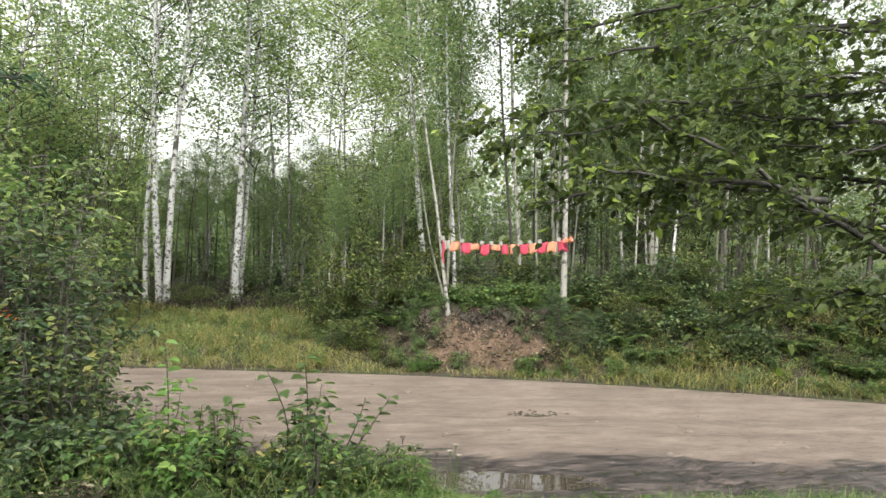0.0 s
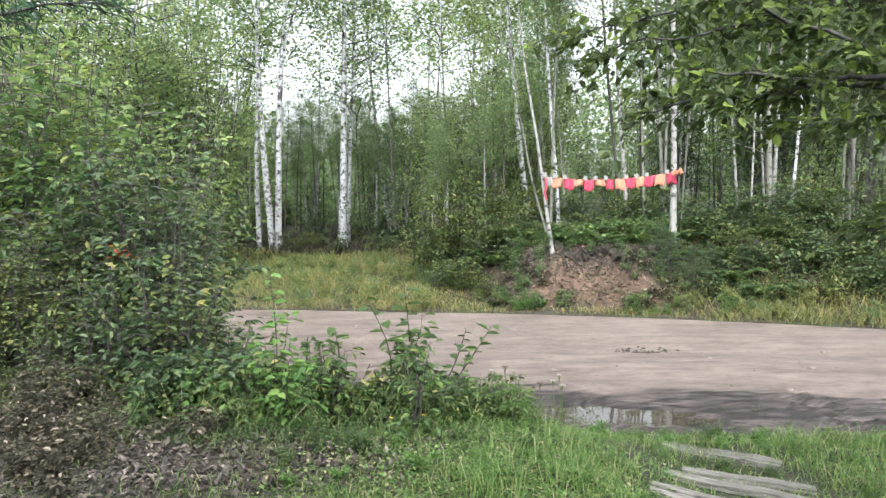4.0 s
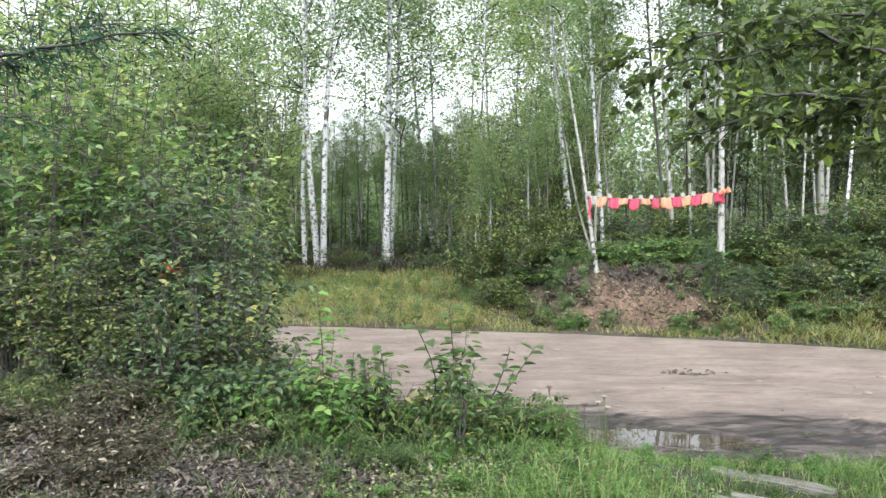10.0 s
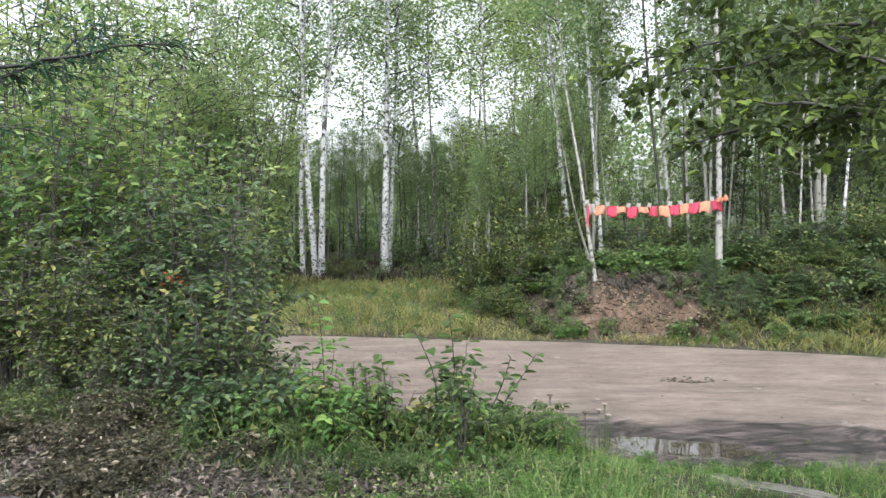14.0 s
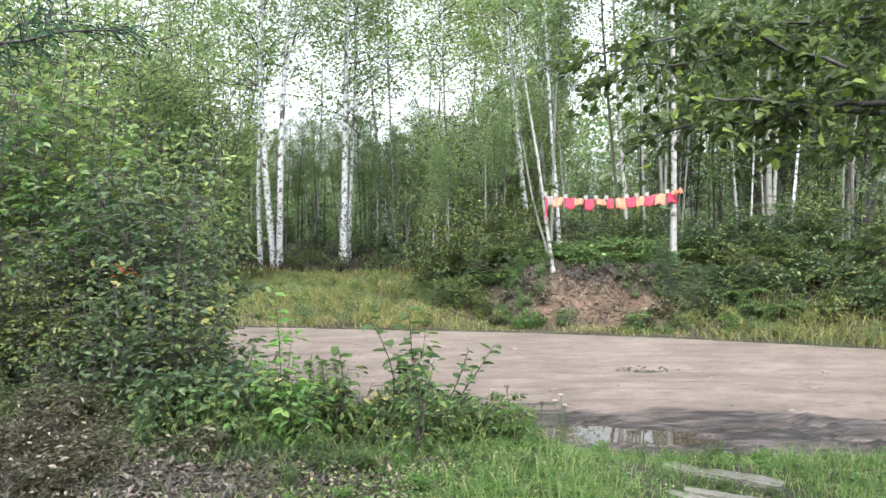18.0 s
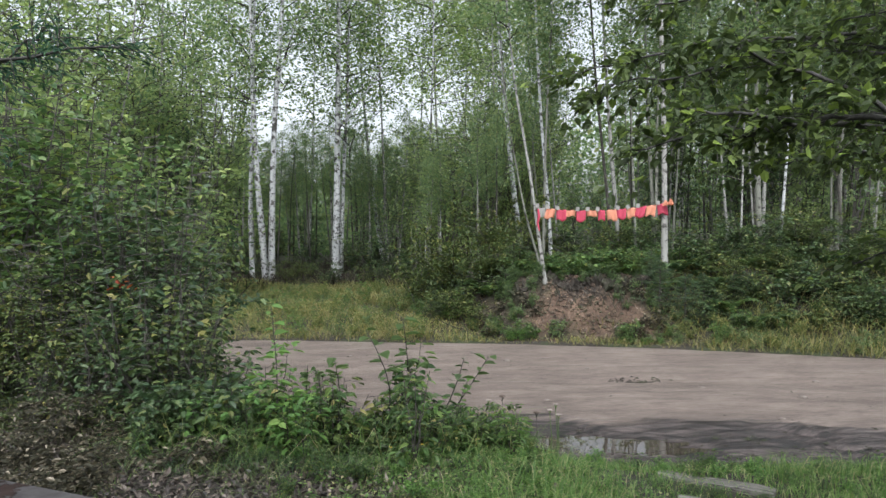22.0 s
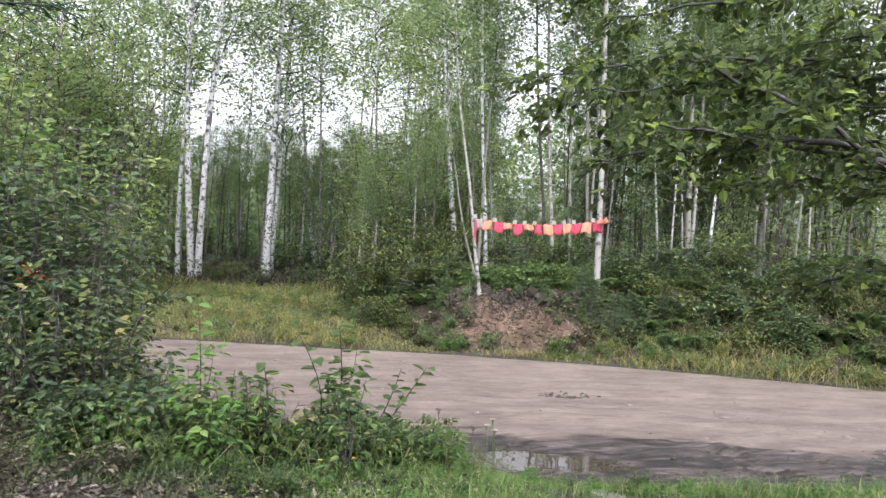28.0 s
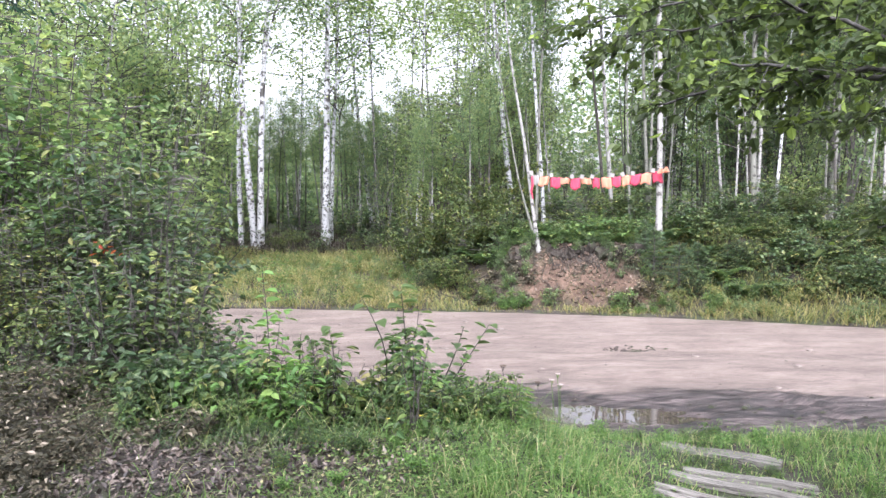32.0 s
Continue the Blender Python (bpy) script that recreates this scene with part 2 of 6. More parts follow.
LEAF_DULL = leaf_material("drying_leaf", [(0.0, (0.02, 0.02, 0.011)), (0.5, (0.045, 0.042, 0.024)), (0.8, (0.1, 0.085, 0.056)), (1.0, (0.3, 0.26, 0.2))], 0.25, 0.6)
LEAF_VERGE = leaf_material("verge_leaf", [(0.0, (0.08, 0.12, 0.04)), (0.6, (0.165, 0.2, 0.065)), (1.0, (0.34, 0.31, 0.13))], 0.4, 0.6)
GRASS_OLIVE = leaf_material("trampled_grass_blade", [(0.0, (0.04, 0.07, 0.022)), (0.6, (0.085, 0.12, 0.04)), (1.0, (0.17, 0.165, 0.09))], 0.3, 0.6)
GRASS = leaf_material("grass_blade", [(0.0, (0.065, 0.135, 0.038)), (0.5, (0.12, 0.215, 0.058)), (0.75, (0.19, 0.29, 0.09)), (0.88, (0.27, 0.3, 0.13)), (1.0, (0.38, 0.34, 0.2))], 0.5, 0.5)
GRASS_DRY = leaf_material("roadside_grass_blade", [(0.0, (0.06, 0.095, 0.035)), (0.45, (0.175, 0.195, 0.062)), (0.75, (0.28, 0.25, 0.088)), (1.0, (0.3, 0.255, 0.14))], 0.35, 0.6)
BARK_BIRCH = bark_material("birch_bark", (0.4, 0.41, 0.425), (0.05, 0.047, 0.044), 0.515, 5.2)
BARK_PALE = bark_material("grey_birch_bark", (0.245, 0.242, 0.23), (0.045, 0.042, 0.038), 0.53, 7.0)
BARK_GREY = bark_material("aspen_bark", (0.15, 0.152, 0.13), (0.04, 0.038, 0.032), 0.55, 7.0)
BARK_NEAR = bark_material("alder_bark", (0.04, 0.038, 0.034), (0.014, 0.013, 0.012), 0.5, 30.0)
BARK_DARK = bark_material("dark_bark", (0.06, 0.054, 0.046), (0.018, 0.016, 0.015), 0.5, 14.0)


def ground_material():
    m, nt, p, _ = material("forest_ground")
    a = noise_out(nt, 1.1, 5.0)
    b = noise_out(nt, 38.0, 6.0, 0.65)
    c = noise_out(nt, 9.0, 4.0)
    soil = ramp(nt, [(0.3, (0.016, 0.013, 0.01)), (0.55, (0.03, 0.024, 0.019)), (0.75, (0.055, 0.046, 0.037))], b)
    blotch = ramp(nt, [(0.38, (0.45, 0.42, 0.4)), (0.6, (1.1, 1.1, 1.1))], noise_out(nt, 2.6, 5.0, 0.6))
    earth = ramp(nt, [(0.3, (0.045, 0.028, 0.02)), (0.5, (0.105, 0.068, 0.048)), (0.75, (0.2, 0.138, 0.102))], mixed(nt, 0.5, b, c))
    earth = mixed(nt, 0.9, earth, blotch, "MULTIPLY")
    cut = nt.nodes.new("ShaderNodeAttribute")
    cut.attribute_name = "earth"
    moss = ramp(nt, [(0.3, (0.016, 0.022, 0.009)), (0.7, (0.042, 0.052, 0.022))], b)
    col = mixed(nt, ramp(nt, [(0.48, (0, 0, 0)), (0.6, (1, 1, 1))], a), soil, moss)
    nt.links.new(mixed(nt, cut.outputs["Fac"], col, earth), p.inputs["Base Color"])
    p.inputs["Roughness"].default_value = 0.95
    bump(nt, p, mixed(nt, 0.5, b, c), 0.7, 0.04)
    return m


def road_material():
    """Packed reddish-brown dirt with streaks along the wheel tracks, and a wet dark strip by the near edge."""
    m, nt, p, _ = material("dirt_road")
    streak = noise_out(nt, 2.6, 5.0, 0.6, (0.4, 1.4, 1.0))
    fine = noise_out(nt, 60.0, 5.0, 0.7)
    mid = noise_out(nt, 1.3, 3.0)
    tread = noise_out(nt, 10.0, 6.0, 0.7, (0.45, 2.2, 1.0))
    rut = noise_out(nt, 4.5, 6.0, 0.72, (0.22, 3.6, 1.0))
    dry = ramp(nt, [(0.28, (0.098, 0.077, 0.067)), (0.5, (0.147, 0.118, 0.104)), (0.72, (0.206, 0.171, 0.152))], streak)
    dry = mixed(nt, 0.5, dry, ramp(nt, [(0.3, (0.7, 0.7, 0.7)), (0.7, (1.2, 1.2, 1.2))], fine), "MULTIPLY")
    dry = mixed(nt, 0.4, dry, ramp(nt, [(0.3, (0.8, 0.78, 0.76)), (0.7, (1.15, 1.12, 1.1))], mid), "MULTIPLY")
    dry = mixed(nt, 0.6, dry, ramp(nt, [(0.36, (0.62, 0.6, 0.58)), (0.5, (1.0, 1.0, 1.0)), (0.7, (1.18, 1.17, 1.16))], tread), "MULTIPLY")
    line = noise_out(nt, 7.5, 7.0, 0.72, (0.14, 2.8, 1.0))
    dry = mixed(nt, 0.7, dry, ramp(nt, [(0.33, (0.55, 0.53, 0.52)), (0.4, (1.0, 1.0, 1.0)), (0.64, (1.0, 1.0, 1.0)), (0.7, (1.15, 1.14, 1.14))], line), "MULTIPLY")
    # Mud tones; their strong dark streaks also paint in shade between the ridges.
    wet = ramp(nt, [(0.43, (0.005, 0.004, 0.004)), (0.5, (0.03, 0.023, 0.022)), (0.57, (0.07, 0.056, 0.054)), (0.68, (0.14, 0.113, 0.107))], line)
    grit = noise_out(nt, 26.0, 6.0, 0.75, (0.45, 1.5, 1.0))
    dry = mixed(nt, 0.6, dry, ramp(nt, [(0.36, (0.66, 0.64, 0.62)), (0.5, (1.0, 1.0, 1.0)), (0.66, (1.25, 1.24, 1.23))], grit), "MULTIPLY")
    dry = mixed(nt, 0.8, dry, ramp(nt, [(0.33, (0.5, 0.48, 0.46)), (0.4, (1.0, 1.0, 1.0)), (0.62, (1.0, 1.0, 1.0)), (0.7, (1.2, 1.19, 1.18))], rut), "MULTIPLY")
    at = nt.nodes.new("ShaderNodeAttribute")
    at.attribute_name = "wet"
    ragged = nt.nodes.new("ShaderNodeMath")
    ragged.operation = "MULTIPLY_ADD"
    ragged.inputs[1].default_value = 1.8
    nt.links.new(rut, ragged.inputs[0])
    sub = nt.nodes.new("ShaderNodeMath")
    sub.operation = "SUBTRACT"
    sub.inputs[1].default_value = 0.9
    nt.links.new(at.outputs["Fac"], sub.inputs[0])
    nt.links.new(sub.outputs[0], ragged.inputs[2])
    damp = ramp(nt, [(0.3, (0, 0, 0)), (0.6, (1, 1, 1))], ragged.outputs[0])
    nt.links.new(mixed(nt, damp, dry, wet), p.inputs["Base Color"])
    r = nt.nodes.new("ShaderNodeMapRange")
    r.inputs["To Min"].default_value, r.inputs["To Max"].default_value = 0.9, 0.42
    nt.links.new(damp, r.inputs["Value"])
    nt.links.new(r.outputs[0], p.inputs["Roughness"])
    bump(nt, p, mixed(nt, 0.35, mixed(nt, 0.5, mixed(nt, 0.5, rut, line), tread), fine), 1.0, 0.06)
    return m


# ---- the ground and the road ----
def far_edge(x):
    x = np.asarray(x, float)
    c = np.clip(x, -4, 8)
    return 12.48 - 0.12 * c - 0.0165 * c * c * (c > 0) - 0.384 * np.maximum(x - 8, 0) + 0.05 * np.maximum(-4 - x, 0)


def near_edge(x):
    x = np.asarray(x, float)
    return 6.6 - 0.14 * np.clip(x, -6, 8) - 0.3 * np.maximum(x - 8, 0) + 0.05 * np.maximum(-6 - x, 0) + 0.12 * np.sin(2.1 * x) + 0.06 * np.sin(5.3 * x + 1)


def wave(x, y, k, seed=0):
    return (np.sin(x * k + 1.3 * seed) * np.sin(y * k * 1.13 + 0.7 * seed + 0.5 * np.sin(x * k * 0.6)) + 0.5 * np.sin(x * k * 2.3 + y * k * 1.9 + seed)) / 1.5


def mound(x, y):
    """The low rise on which the cabin stands, falling to the road."""
    u = y - 0.55 * smooth(x, 0.4, 1.2) - 1.3 * smooth(-x, 0.9, 2.4)
    return (0.98 - 0.27 * smooth(x, 0.3, 1.3)) * (1 - smooth(u, 3.2, 5.5 - 0.5 * smooth(x, 0.5, 1.5)))


def ground_z(x, y):
    x, y = np.asarray(x, float), np.asarray(y, float)
    s = y - far_edge(x)
    h = 0.12 + 1.0 * smooth(x, -0.9, 1.6) + 0.1 * smooth(x, 3, 6)
    steep = smooth(x, 0.9, 1.7) * (1 - smooth(x, 3.7, 4.6))
    foot, top = 0.25 + 0.1 * steep, 2.0 - 0.95 * steep
    bank = h * np.clip((s - foot) / (top - foot), 0, 1) ** (1.2 - 0.4 * steep)
    z = 0.15 * smooth(y, 6.0, 12.5) + bank + 0.012 * np.maximum(s, 0)
    z = z + steep * 0.05 * wave(x, y, 5.3, 7) * smooth(s, 0.3, 0.6) * (1 - smooth(s, 1.2, 1.8))
    z = z + 0.05 * wave(x, y, 0.9, 1) * smooth(s, 0.8, 3) + 0.02 * wave(x, y, 3.1, 2) * smooth(s, 0.0, 0.6)
    near = smooth(near_edge(x) - y, 0.0, 0.6)
    return z + mound(x, y) + near * (0.02 + 0.022 * wave(x, y, 2.7, 3))


def grid_mesh(name, xs, ys, zfun, mat):
    X, Y = np.meshgrid(xs, ys)
    V = np.stack([X, Y, zfun(X, Y)], -1).reshape(-1, 3)
    nx = len(xs)
    i, j = np.meshgrid(np.arange(len(ys) - 1), np.arange(nx - 1), indexing="ij")
    q = np.stack([i * nx + j, i * nx + j + 1, (i + 1) * nx + j + 1, (i + 1) * nx + j], -1).reshape(-1, 4)
    return mesh_np(name, V, q, None, [mat], True)


GROUND = ground_material()
xs = np.concatenate([np.linspace(-600, -30, 24), np.linspace(-29, -9, 30), np.arange(-8.9, 12.0, 0.1), np.linspace(12.2, 40, 40), np.linspace(45, 600, 24)])
ys = np.concatenate([np.linspace(-500, -12, 20), np.linspace(-10, 2.4, 18), np.arange(2.6, 16.0, 0.1), np.linspace(16.3, 60, 36), np.linspace(65, 900, 26)])


def ground_below(x, y):
    dip = smooth(y - near_edge(x), 0.0, 0.15) * smooth(far_edge(x) - y, 0.0, 0.15)
    return ground_z(x, y) - 0.22 * dip


ground = tagged(new("ground", grid_mesh("ground", xs, ys, ground_below, GROUND)), "brown and mossy forest floor with an earth bank", "ground", kind="structure")

co = np.zeros(len(ground.data.vertices) * 3, np.float32)
ground.data.vertices.foreach_get("co", co)
gx, gy = co[0::3].astype(float), co[1::3].astype(float)
ledge = gy - far_edge(gx) + 0.08 * np.sin(gx * 7 + 1) + 0.05 * np.sin(gx * 19)
bare = smooth(gx + 0.25 * np.sin(gy * 7) + 0.1 * np.sin(gy * 17), 1.7, 2.1) * (1 - smooth(gx + 0.2 * np.sin(gy * 6 + 1), 3.6, 4.0)) * smooth(ledge, 0.28, 0.45) * (1 - smooth(ledge, 0.74, 0.9))
slide = 0.55 * smooth(gx, 0.6, 1.2) * (1 - smooth(gx, 1.9, 2.3)) * smooth(ledge, 0.45, 0.7) * (1 - smooth(ledge, 1.5, 1.9))
bare = np.maximum(bare, slide * (0.6 + 0.4 * np.sin(gx * 23 + gy * 9)))
ground.data.attributes.new("earth", "FLOAT", "POINT").data.foreach_set("value", bare.astype(np.float32))

PUDDLES = [(1.5, 6.9, 0.72, 0.27), (2.2, 6.7, 0.38, 0.15), (2.72, 6.27, 0.3, 0.1), (3.95, 6.12, 0.55, 0.2)]


def road_z(x, y):
    z = ground_z(x, y)
    u = y - near_edge(x)
    w = far_edge(x) - near_edge(x)
    r = np.zeros_like(z)
    for c, d, wd in ((0.55, 0.05, 0.3), (1.05, 0.035, 0.16), (2.0, 0.02, 0.3), (3.3, 0.025, 0.3), (4.4, 0.012, 0.25)):
        cc = c + 0.12 * np.sin(0.8 * x + c) + 0.04 * np.sin(3.1 * x + 2 * c)
        r -= d * np.exp(-(((u - cc) / wd) ** 2))
    mud = 1 - smooth(u, 1.0, 1.7)
    bend = 0.16 * np.sin(0.75 * x) + 0.05 * np.sin(2.3 * x + 1)
    r += mud * (0.03 * np.sin((u + bend) * 17) * (0.55 + 0.45 * np.sin(1.3 * x + 2)) + 0.026 * (1 - 2 * np.abs(np.sin((u - 0.6 * bend) * 18.5 + 0.75 * np.sin(1.9 * x)))) + 0.016 * wave(x, y, 6.5, 9))
    r += 0.006 * wave(x * 0.5, y * 2.2, 2.6, 4) + 0.006 * wave(x, y * 2.5, 7.0, 5)
    for px, py, a, b in PUDDLES:
        q = ((x - px) / a) ** 2 + ((y - py) / b) ** 2
        w8 = 1 - smooth(q + 0.25 * np.sin(5 * x + 3 * y), 0.7, 1.7)
        r = r * (1 - w8) - 0.075 * w8
    for px, py, a, b in ((2.75, 9.53, 0.36, 0.13),):
        q = ((x - px) / a) ** 2 + ((y - py) / b) ** 2
        r += -0.035 * np.exp(-q * 1.5) + 0.014 * np.exp(-((q - 1.3) ** 2) * 2)
    edge = smooth(u, -0.05, 0.2) * smooth(w - u, -0.02, 0.15)
    return z + r - 0.03 * (1 - edge) + 0.004


ROAD = road_material()
rx = np.concatenate([np.linspace(-120, -12, 30), np.linspace(-11.5, -5.2, 30), np.arange(-5, 8.6, 0.075), np.linspace(8.8, 90, 40)])
ru = np.concatenate([np.linspace(-0.12, 0.32, 80), np.linspace(0.33, 1.02, 60)])
X, U = np.meshgrid(rx, ru)
Yr = near_edge(X) - 0.1 + U * (far_edge(X) - near_edge(X) + 0.12)
Vr = np.stack([X, Yr, road_z(X, Yr)], -1).reshape(-1, 3)
i, j = np.meshgrid(np.arange(len(ru) - 1), np.arange(len(rx) - 1), indexing="ij")
n = len(rx)
road_me = mesh_np("road", Vr, np.stack([i * n + j, i * n + j + 1, (i + 1) * n + j + 1, (i + 1) * n + j], -1).reshape(-1, 4), None, [ROAD], True)
wet = road_me.attributes.new("wet", "FLOAT", "POINT")
un = (Yr - near_edge(X)).ravel()
wv = (1 - smooth(un + 0.12 * np.sin(X.ravel() * 1.7) + 0.06 * np.sin(X.ravel() * 4.1), 0.9, 1.9)) * smooth(X.ravel(), -7, -3)
wet.data.foreach_set("value", wv.astype(np.float32))
road = tagged(new("road", road_me), "reddish-brown packed dirt road with wheel ruts and a muddy edge", "road", kind="structure")

m, nt, p, _ = material("puddle_water")
p.inputs["Base Color"].default_value = (0.045, 0.037, 0.03, 1)
p.inputs["Roughness"].default_value, p.inputs["IOR"].default_value = 0.015, 1.4
p.inputs["Specular IOR Level"].default_value = 1.0
bump(nt, p, noise_out(nt, 6.0, 2.0), 0.03, 0.01)
WATER = m
for px, py, a, b in PUDDLES:
    ang = np.linspace(0, 2 * np.pi, 40, endpoint=False)
    rr = 1 + 0.15 * np.sin(3 * ang + px) + 0.1 * np.sin(5 * ang)
    zc = float(road_z(np.array([px]), np.array([py]))[0]) + 0.042 + 0.001 * px
    a, b = a * 1.25, b * 1.25
    v = np.vstack([[px, py, zc], np.stack([px + a * rr * np.cos(ang), py + b * rr * np.sin(ang), np.full(40, zc)], -1)])
    k = np.arange(40)
    me = mesh_np("puddle", v, None, np.stack([np.zeros(40, int), 1 + k, 1 + (k + 1) % 40], -1), [WATER])
    tagged(new("puddle", me), "shallow muddy puddle in the road's rut, mirroring the sky", "puddle", "puddles")


# ---- trees ----
def crown_mesh(name, seed, leaf_mat, leaf=0.085, count=3600, bottom=0.28, spread=0.17, limbs=22):
    """A crown for a tree one unit high: thin limbs that carry clumps of small leaves. Returns meshes of branches and leaves, for a tree of 12 m."""
    r = np.random.default_rng(seed)
    H = 12.0
    wood, green = Geo(), Geo()
    for k in range(limbs):
        f = bottom + (0.97 - bottom) * (k + r.uniform(0, 0.9)) / limbs
        az = r.uniform(0, 2 * np.pi)
        ln = H * spread * (1.15 - f) * r.uniform(0.7, 1.35) * (0.55 + 0.6 * smooth(f, bottom - 0.05, bottom + 0.25))
        t = np.linspace(0, 1, 6)
        rise = r.uniform(0.35, 1.1)
        pts = np.stack([np.cos(az) * ln * t, np.sin(az) * ln * t, f * H + ln * rise * (t - 0.45 * t**2)], -1)
        pts[1:, :2] += r.normal(0, 0.05 * ln, (5, 2))
        wood.tube(pts, np.linspace(0.017, 0.003, 6) * (1.3 - 0.6 * f), 4)
        m = int(count / limbs * ln / (H * spread * 0.55))
        clumps = max(3, m // 44)
        for _ in range(clumps):
            tt = r.uniform(0.25, 1.05)
            c = np.array([np.interp(min(tt, 1), t, pts[:, i]) for i in range(3)]) + r.normal(0, 0.13, 3) * ln
            green.leaves(c + r.normal(0, 1, (44, 3)) * [0.27, 0.27, 0.21], leaf, 0.75, 0.35, 0.35)
    return wood.mesh(name + "_branches", BARK_DARK), green.mesh(name + "_leaves", leaf_mat)


rng = np.random.default_rng(11)
CROWNS = [crown_mesh("crown", 20 + k, (LEAF_BIRCH, LEAF_BIRCH, LEAF_DARK)[k % 3], 0.1, (1300, 1550, 1900)[k % 3], (0.24, 0.3, 0.16)[k % 3], (0.19, 0.17, 0.21)[k % 3]) for k in range(6)]
HIGH = [crown_mesh("high_crown", 40 + k, LEAF_BIRCH, 0.11, 1250, 0.5, 0.17, 18) for k in range(3)]
CROWNS += HIGH
CROWNS += [crown_mesh("dense_crown", 46 + k, LEAF_BIRCH, 0.078, 6200, 0.36, 0.2, 28) for k in range(2)]
CROWNS += [crown_mesh("airy_crown", 52 + k, LEAF_PALE, 0.09, 3700, 0.44, 0.26, 28) for k in range(2)]
TREE_KIND = {
    "birch": ("birch_tree", BARK_BIRCH, "tall slender birch with white black-marked bark and light green leaves", "birch"),
    "aspen": ("aspen_tree", BARK_GREY, "slender grey-green aspen with small leaves in the forest", "aspen"),
    "grey": ("birch_tree", BARK_PALE, "slender birch with smooth mottled grey-white bark", "birch"),
    "dark": ("alder_tree", BARK_DARK, "thin dark-barked tree standing in the forest", "tree"),
}


def tree(kind, line, radius, height, crown=0, seed=0, group="forest trees", wide=1.0):
    """A tree whose trunk passes through the points of line, from its base up, and goes on to its height."""
    nm, bark, label, cat = TREE_KIND[kind]
    line = np.asarray(line, float)
    base = line[0].copy()
    base[2] = float(ground_z(base[0], base[1])) - 0.05
    pts = [base, *[q for q in line[1:] if q[2] > base[2] + 0.2]]
    top_dir = (pts[-1] - pts[0]) / np.linalg.norm(pts[-1] - pts[0])
    last = pts[-1]
    for k in range(1, 5):
        top_dir = top_dir * [0.8, 0.8, 1]
        pts.append(last + top_dir * (height + base[2] - last[2]) * k / 4)
    pts = np.array(pts)
    zz = np.concatenate([[pts[0, 2], pts[0, 2] + 0.12, pts[0, 2] + 0.35], np.linspace(pts[0, 2] + 0.8, pts[-1, 2], 13)])
    fine = np.stack([np.interp(zz, pts[:, 2], pts[:, k]) for k in range(3)], -1)
    fine[1:-1] = (fine[:-2] + 2 * fine[1:-1] + fine[2:]) / 4
    h = (fine[:, 2] - base[2]) / height
    rad = 0.8 * radius * np.clip(1.08 - 1.0 * h, 0.06, None) * (1 + 0.5 * np.exp(-h * height / 0.22))
    top = empty(nm, tuple(base))
    g = Geo()
    g.tube(fine - base, rad, 9, 0.04)
    part("trunk", g, bark, top, smooth_shade=True)
    wood, green = CROWNS[crown]
    s = height / 12.0
    for me, n2 in ((wood, "limb_framework"), (green, "crown")):
        ob = tagged(part(n2, me, None, top), kind="stuff")
        ob.scale = (s * wide, s * wide, s)
        ob.rotation_euler = (0, 0, seed * 2.4)
        mid = np.array([np.interp(base[2] + 0.55 * height, fine[:, 2], fine[:, k]) for k in range(2)]) - base[:2]
        ob.location = (mid[0], mid[1], 0)
    return tagged(top, label, cat, group)


tree("birch", [(-5.73, 23, 0.5), (-5.8, 23, 2.9), (-5.68, 23, 5.2), (-5.57, 23, 8.8)], 0.095, 15, 9, 1, "roadside birches")
tree("birch", [(-5.18, 22.5, 0.4), (-5.29, 22.5, 1.66), (-5.38, 22.5, 2.9), (-5.49, 22.5, 4.3), (-5.55, 22.5, 6.56), (-5.56, 22.5, 8.6)], 0.135, 15, 10, 2, "roadside birches")
tree("birch", [(-4.98, 22.3, 0.4), (-4.96, 22.3, 1.67), (-4.9, 22.3, 4.3), (-4.75, 22.3, 6.9), (-4.56, 22.3, 8.6)], 0.13, 16, 9, 3, "roadside birches")
tree("birch", [(-3.2, 24, 0.2), (-3.17, 24, 1.6), (-3.12, 24, 4.4), (-3.07, 24, 7.2), (-3.04, 24, 9)], 0.16, 16, 10, 4, "roadside birches")
tree("birch", [(-3.1, 24.6, 0.2), (-3.03, 24.6, 2.6), (-2.96, 24.6, 4.5), (-2.84, 24.6, 6.4)], 0.09, 14, 0, 5, "roadside birches")
tree("birch", [(-1.9, 30, 0.5), (-2.11, 30, 1.5), (-2.43, 30, 3.8), (-2.59, 30, 5.7)], 0.12, 12, 1, 6, "roadside birches")
tree("birch", [(2.2, 17, 1.1), (2.09, 17, 1.8), (1.93, 17, 2.9), (1.83, 17, 4), (1.74, 17, 5)], 0.085, 12, 6, 7, "birches on the bank")
tree("grey", [(2.06, 13.1, 1.2), (1.99, 13.1, 1.6), (1.86, 13.1, 2.45), (1.75, 13.1, 3.4), (1.56, 13.1, 4.2)], 0.042, 8.5, 7, 8, "birches on the bank")
tree("aspen", [(2.04, 13.3, 1.2), (1.87, 13.3, 1.9), (1.68, 13.3, 2.45), (1.6, 13.3, 3)], 0.028, 6, 1, 9, "birches on the bank", 0.8)
tree("birch", [(2.66, 16, 1.3), (2.62, 16, 2.5), (2.5, 16, 3.5), (2.43, 16, 4.4)], 0.055, 11, 8, 10, "birches on the bank")
tree("grey", [(4.08, 15.5, 1.3), (4.01, 15.5, 2.5), (3.89, 15.5, 3.7), (3.8, 15.5, 4.9)], 0.06, 11, 6, 11, "birches on the bank")
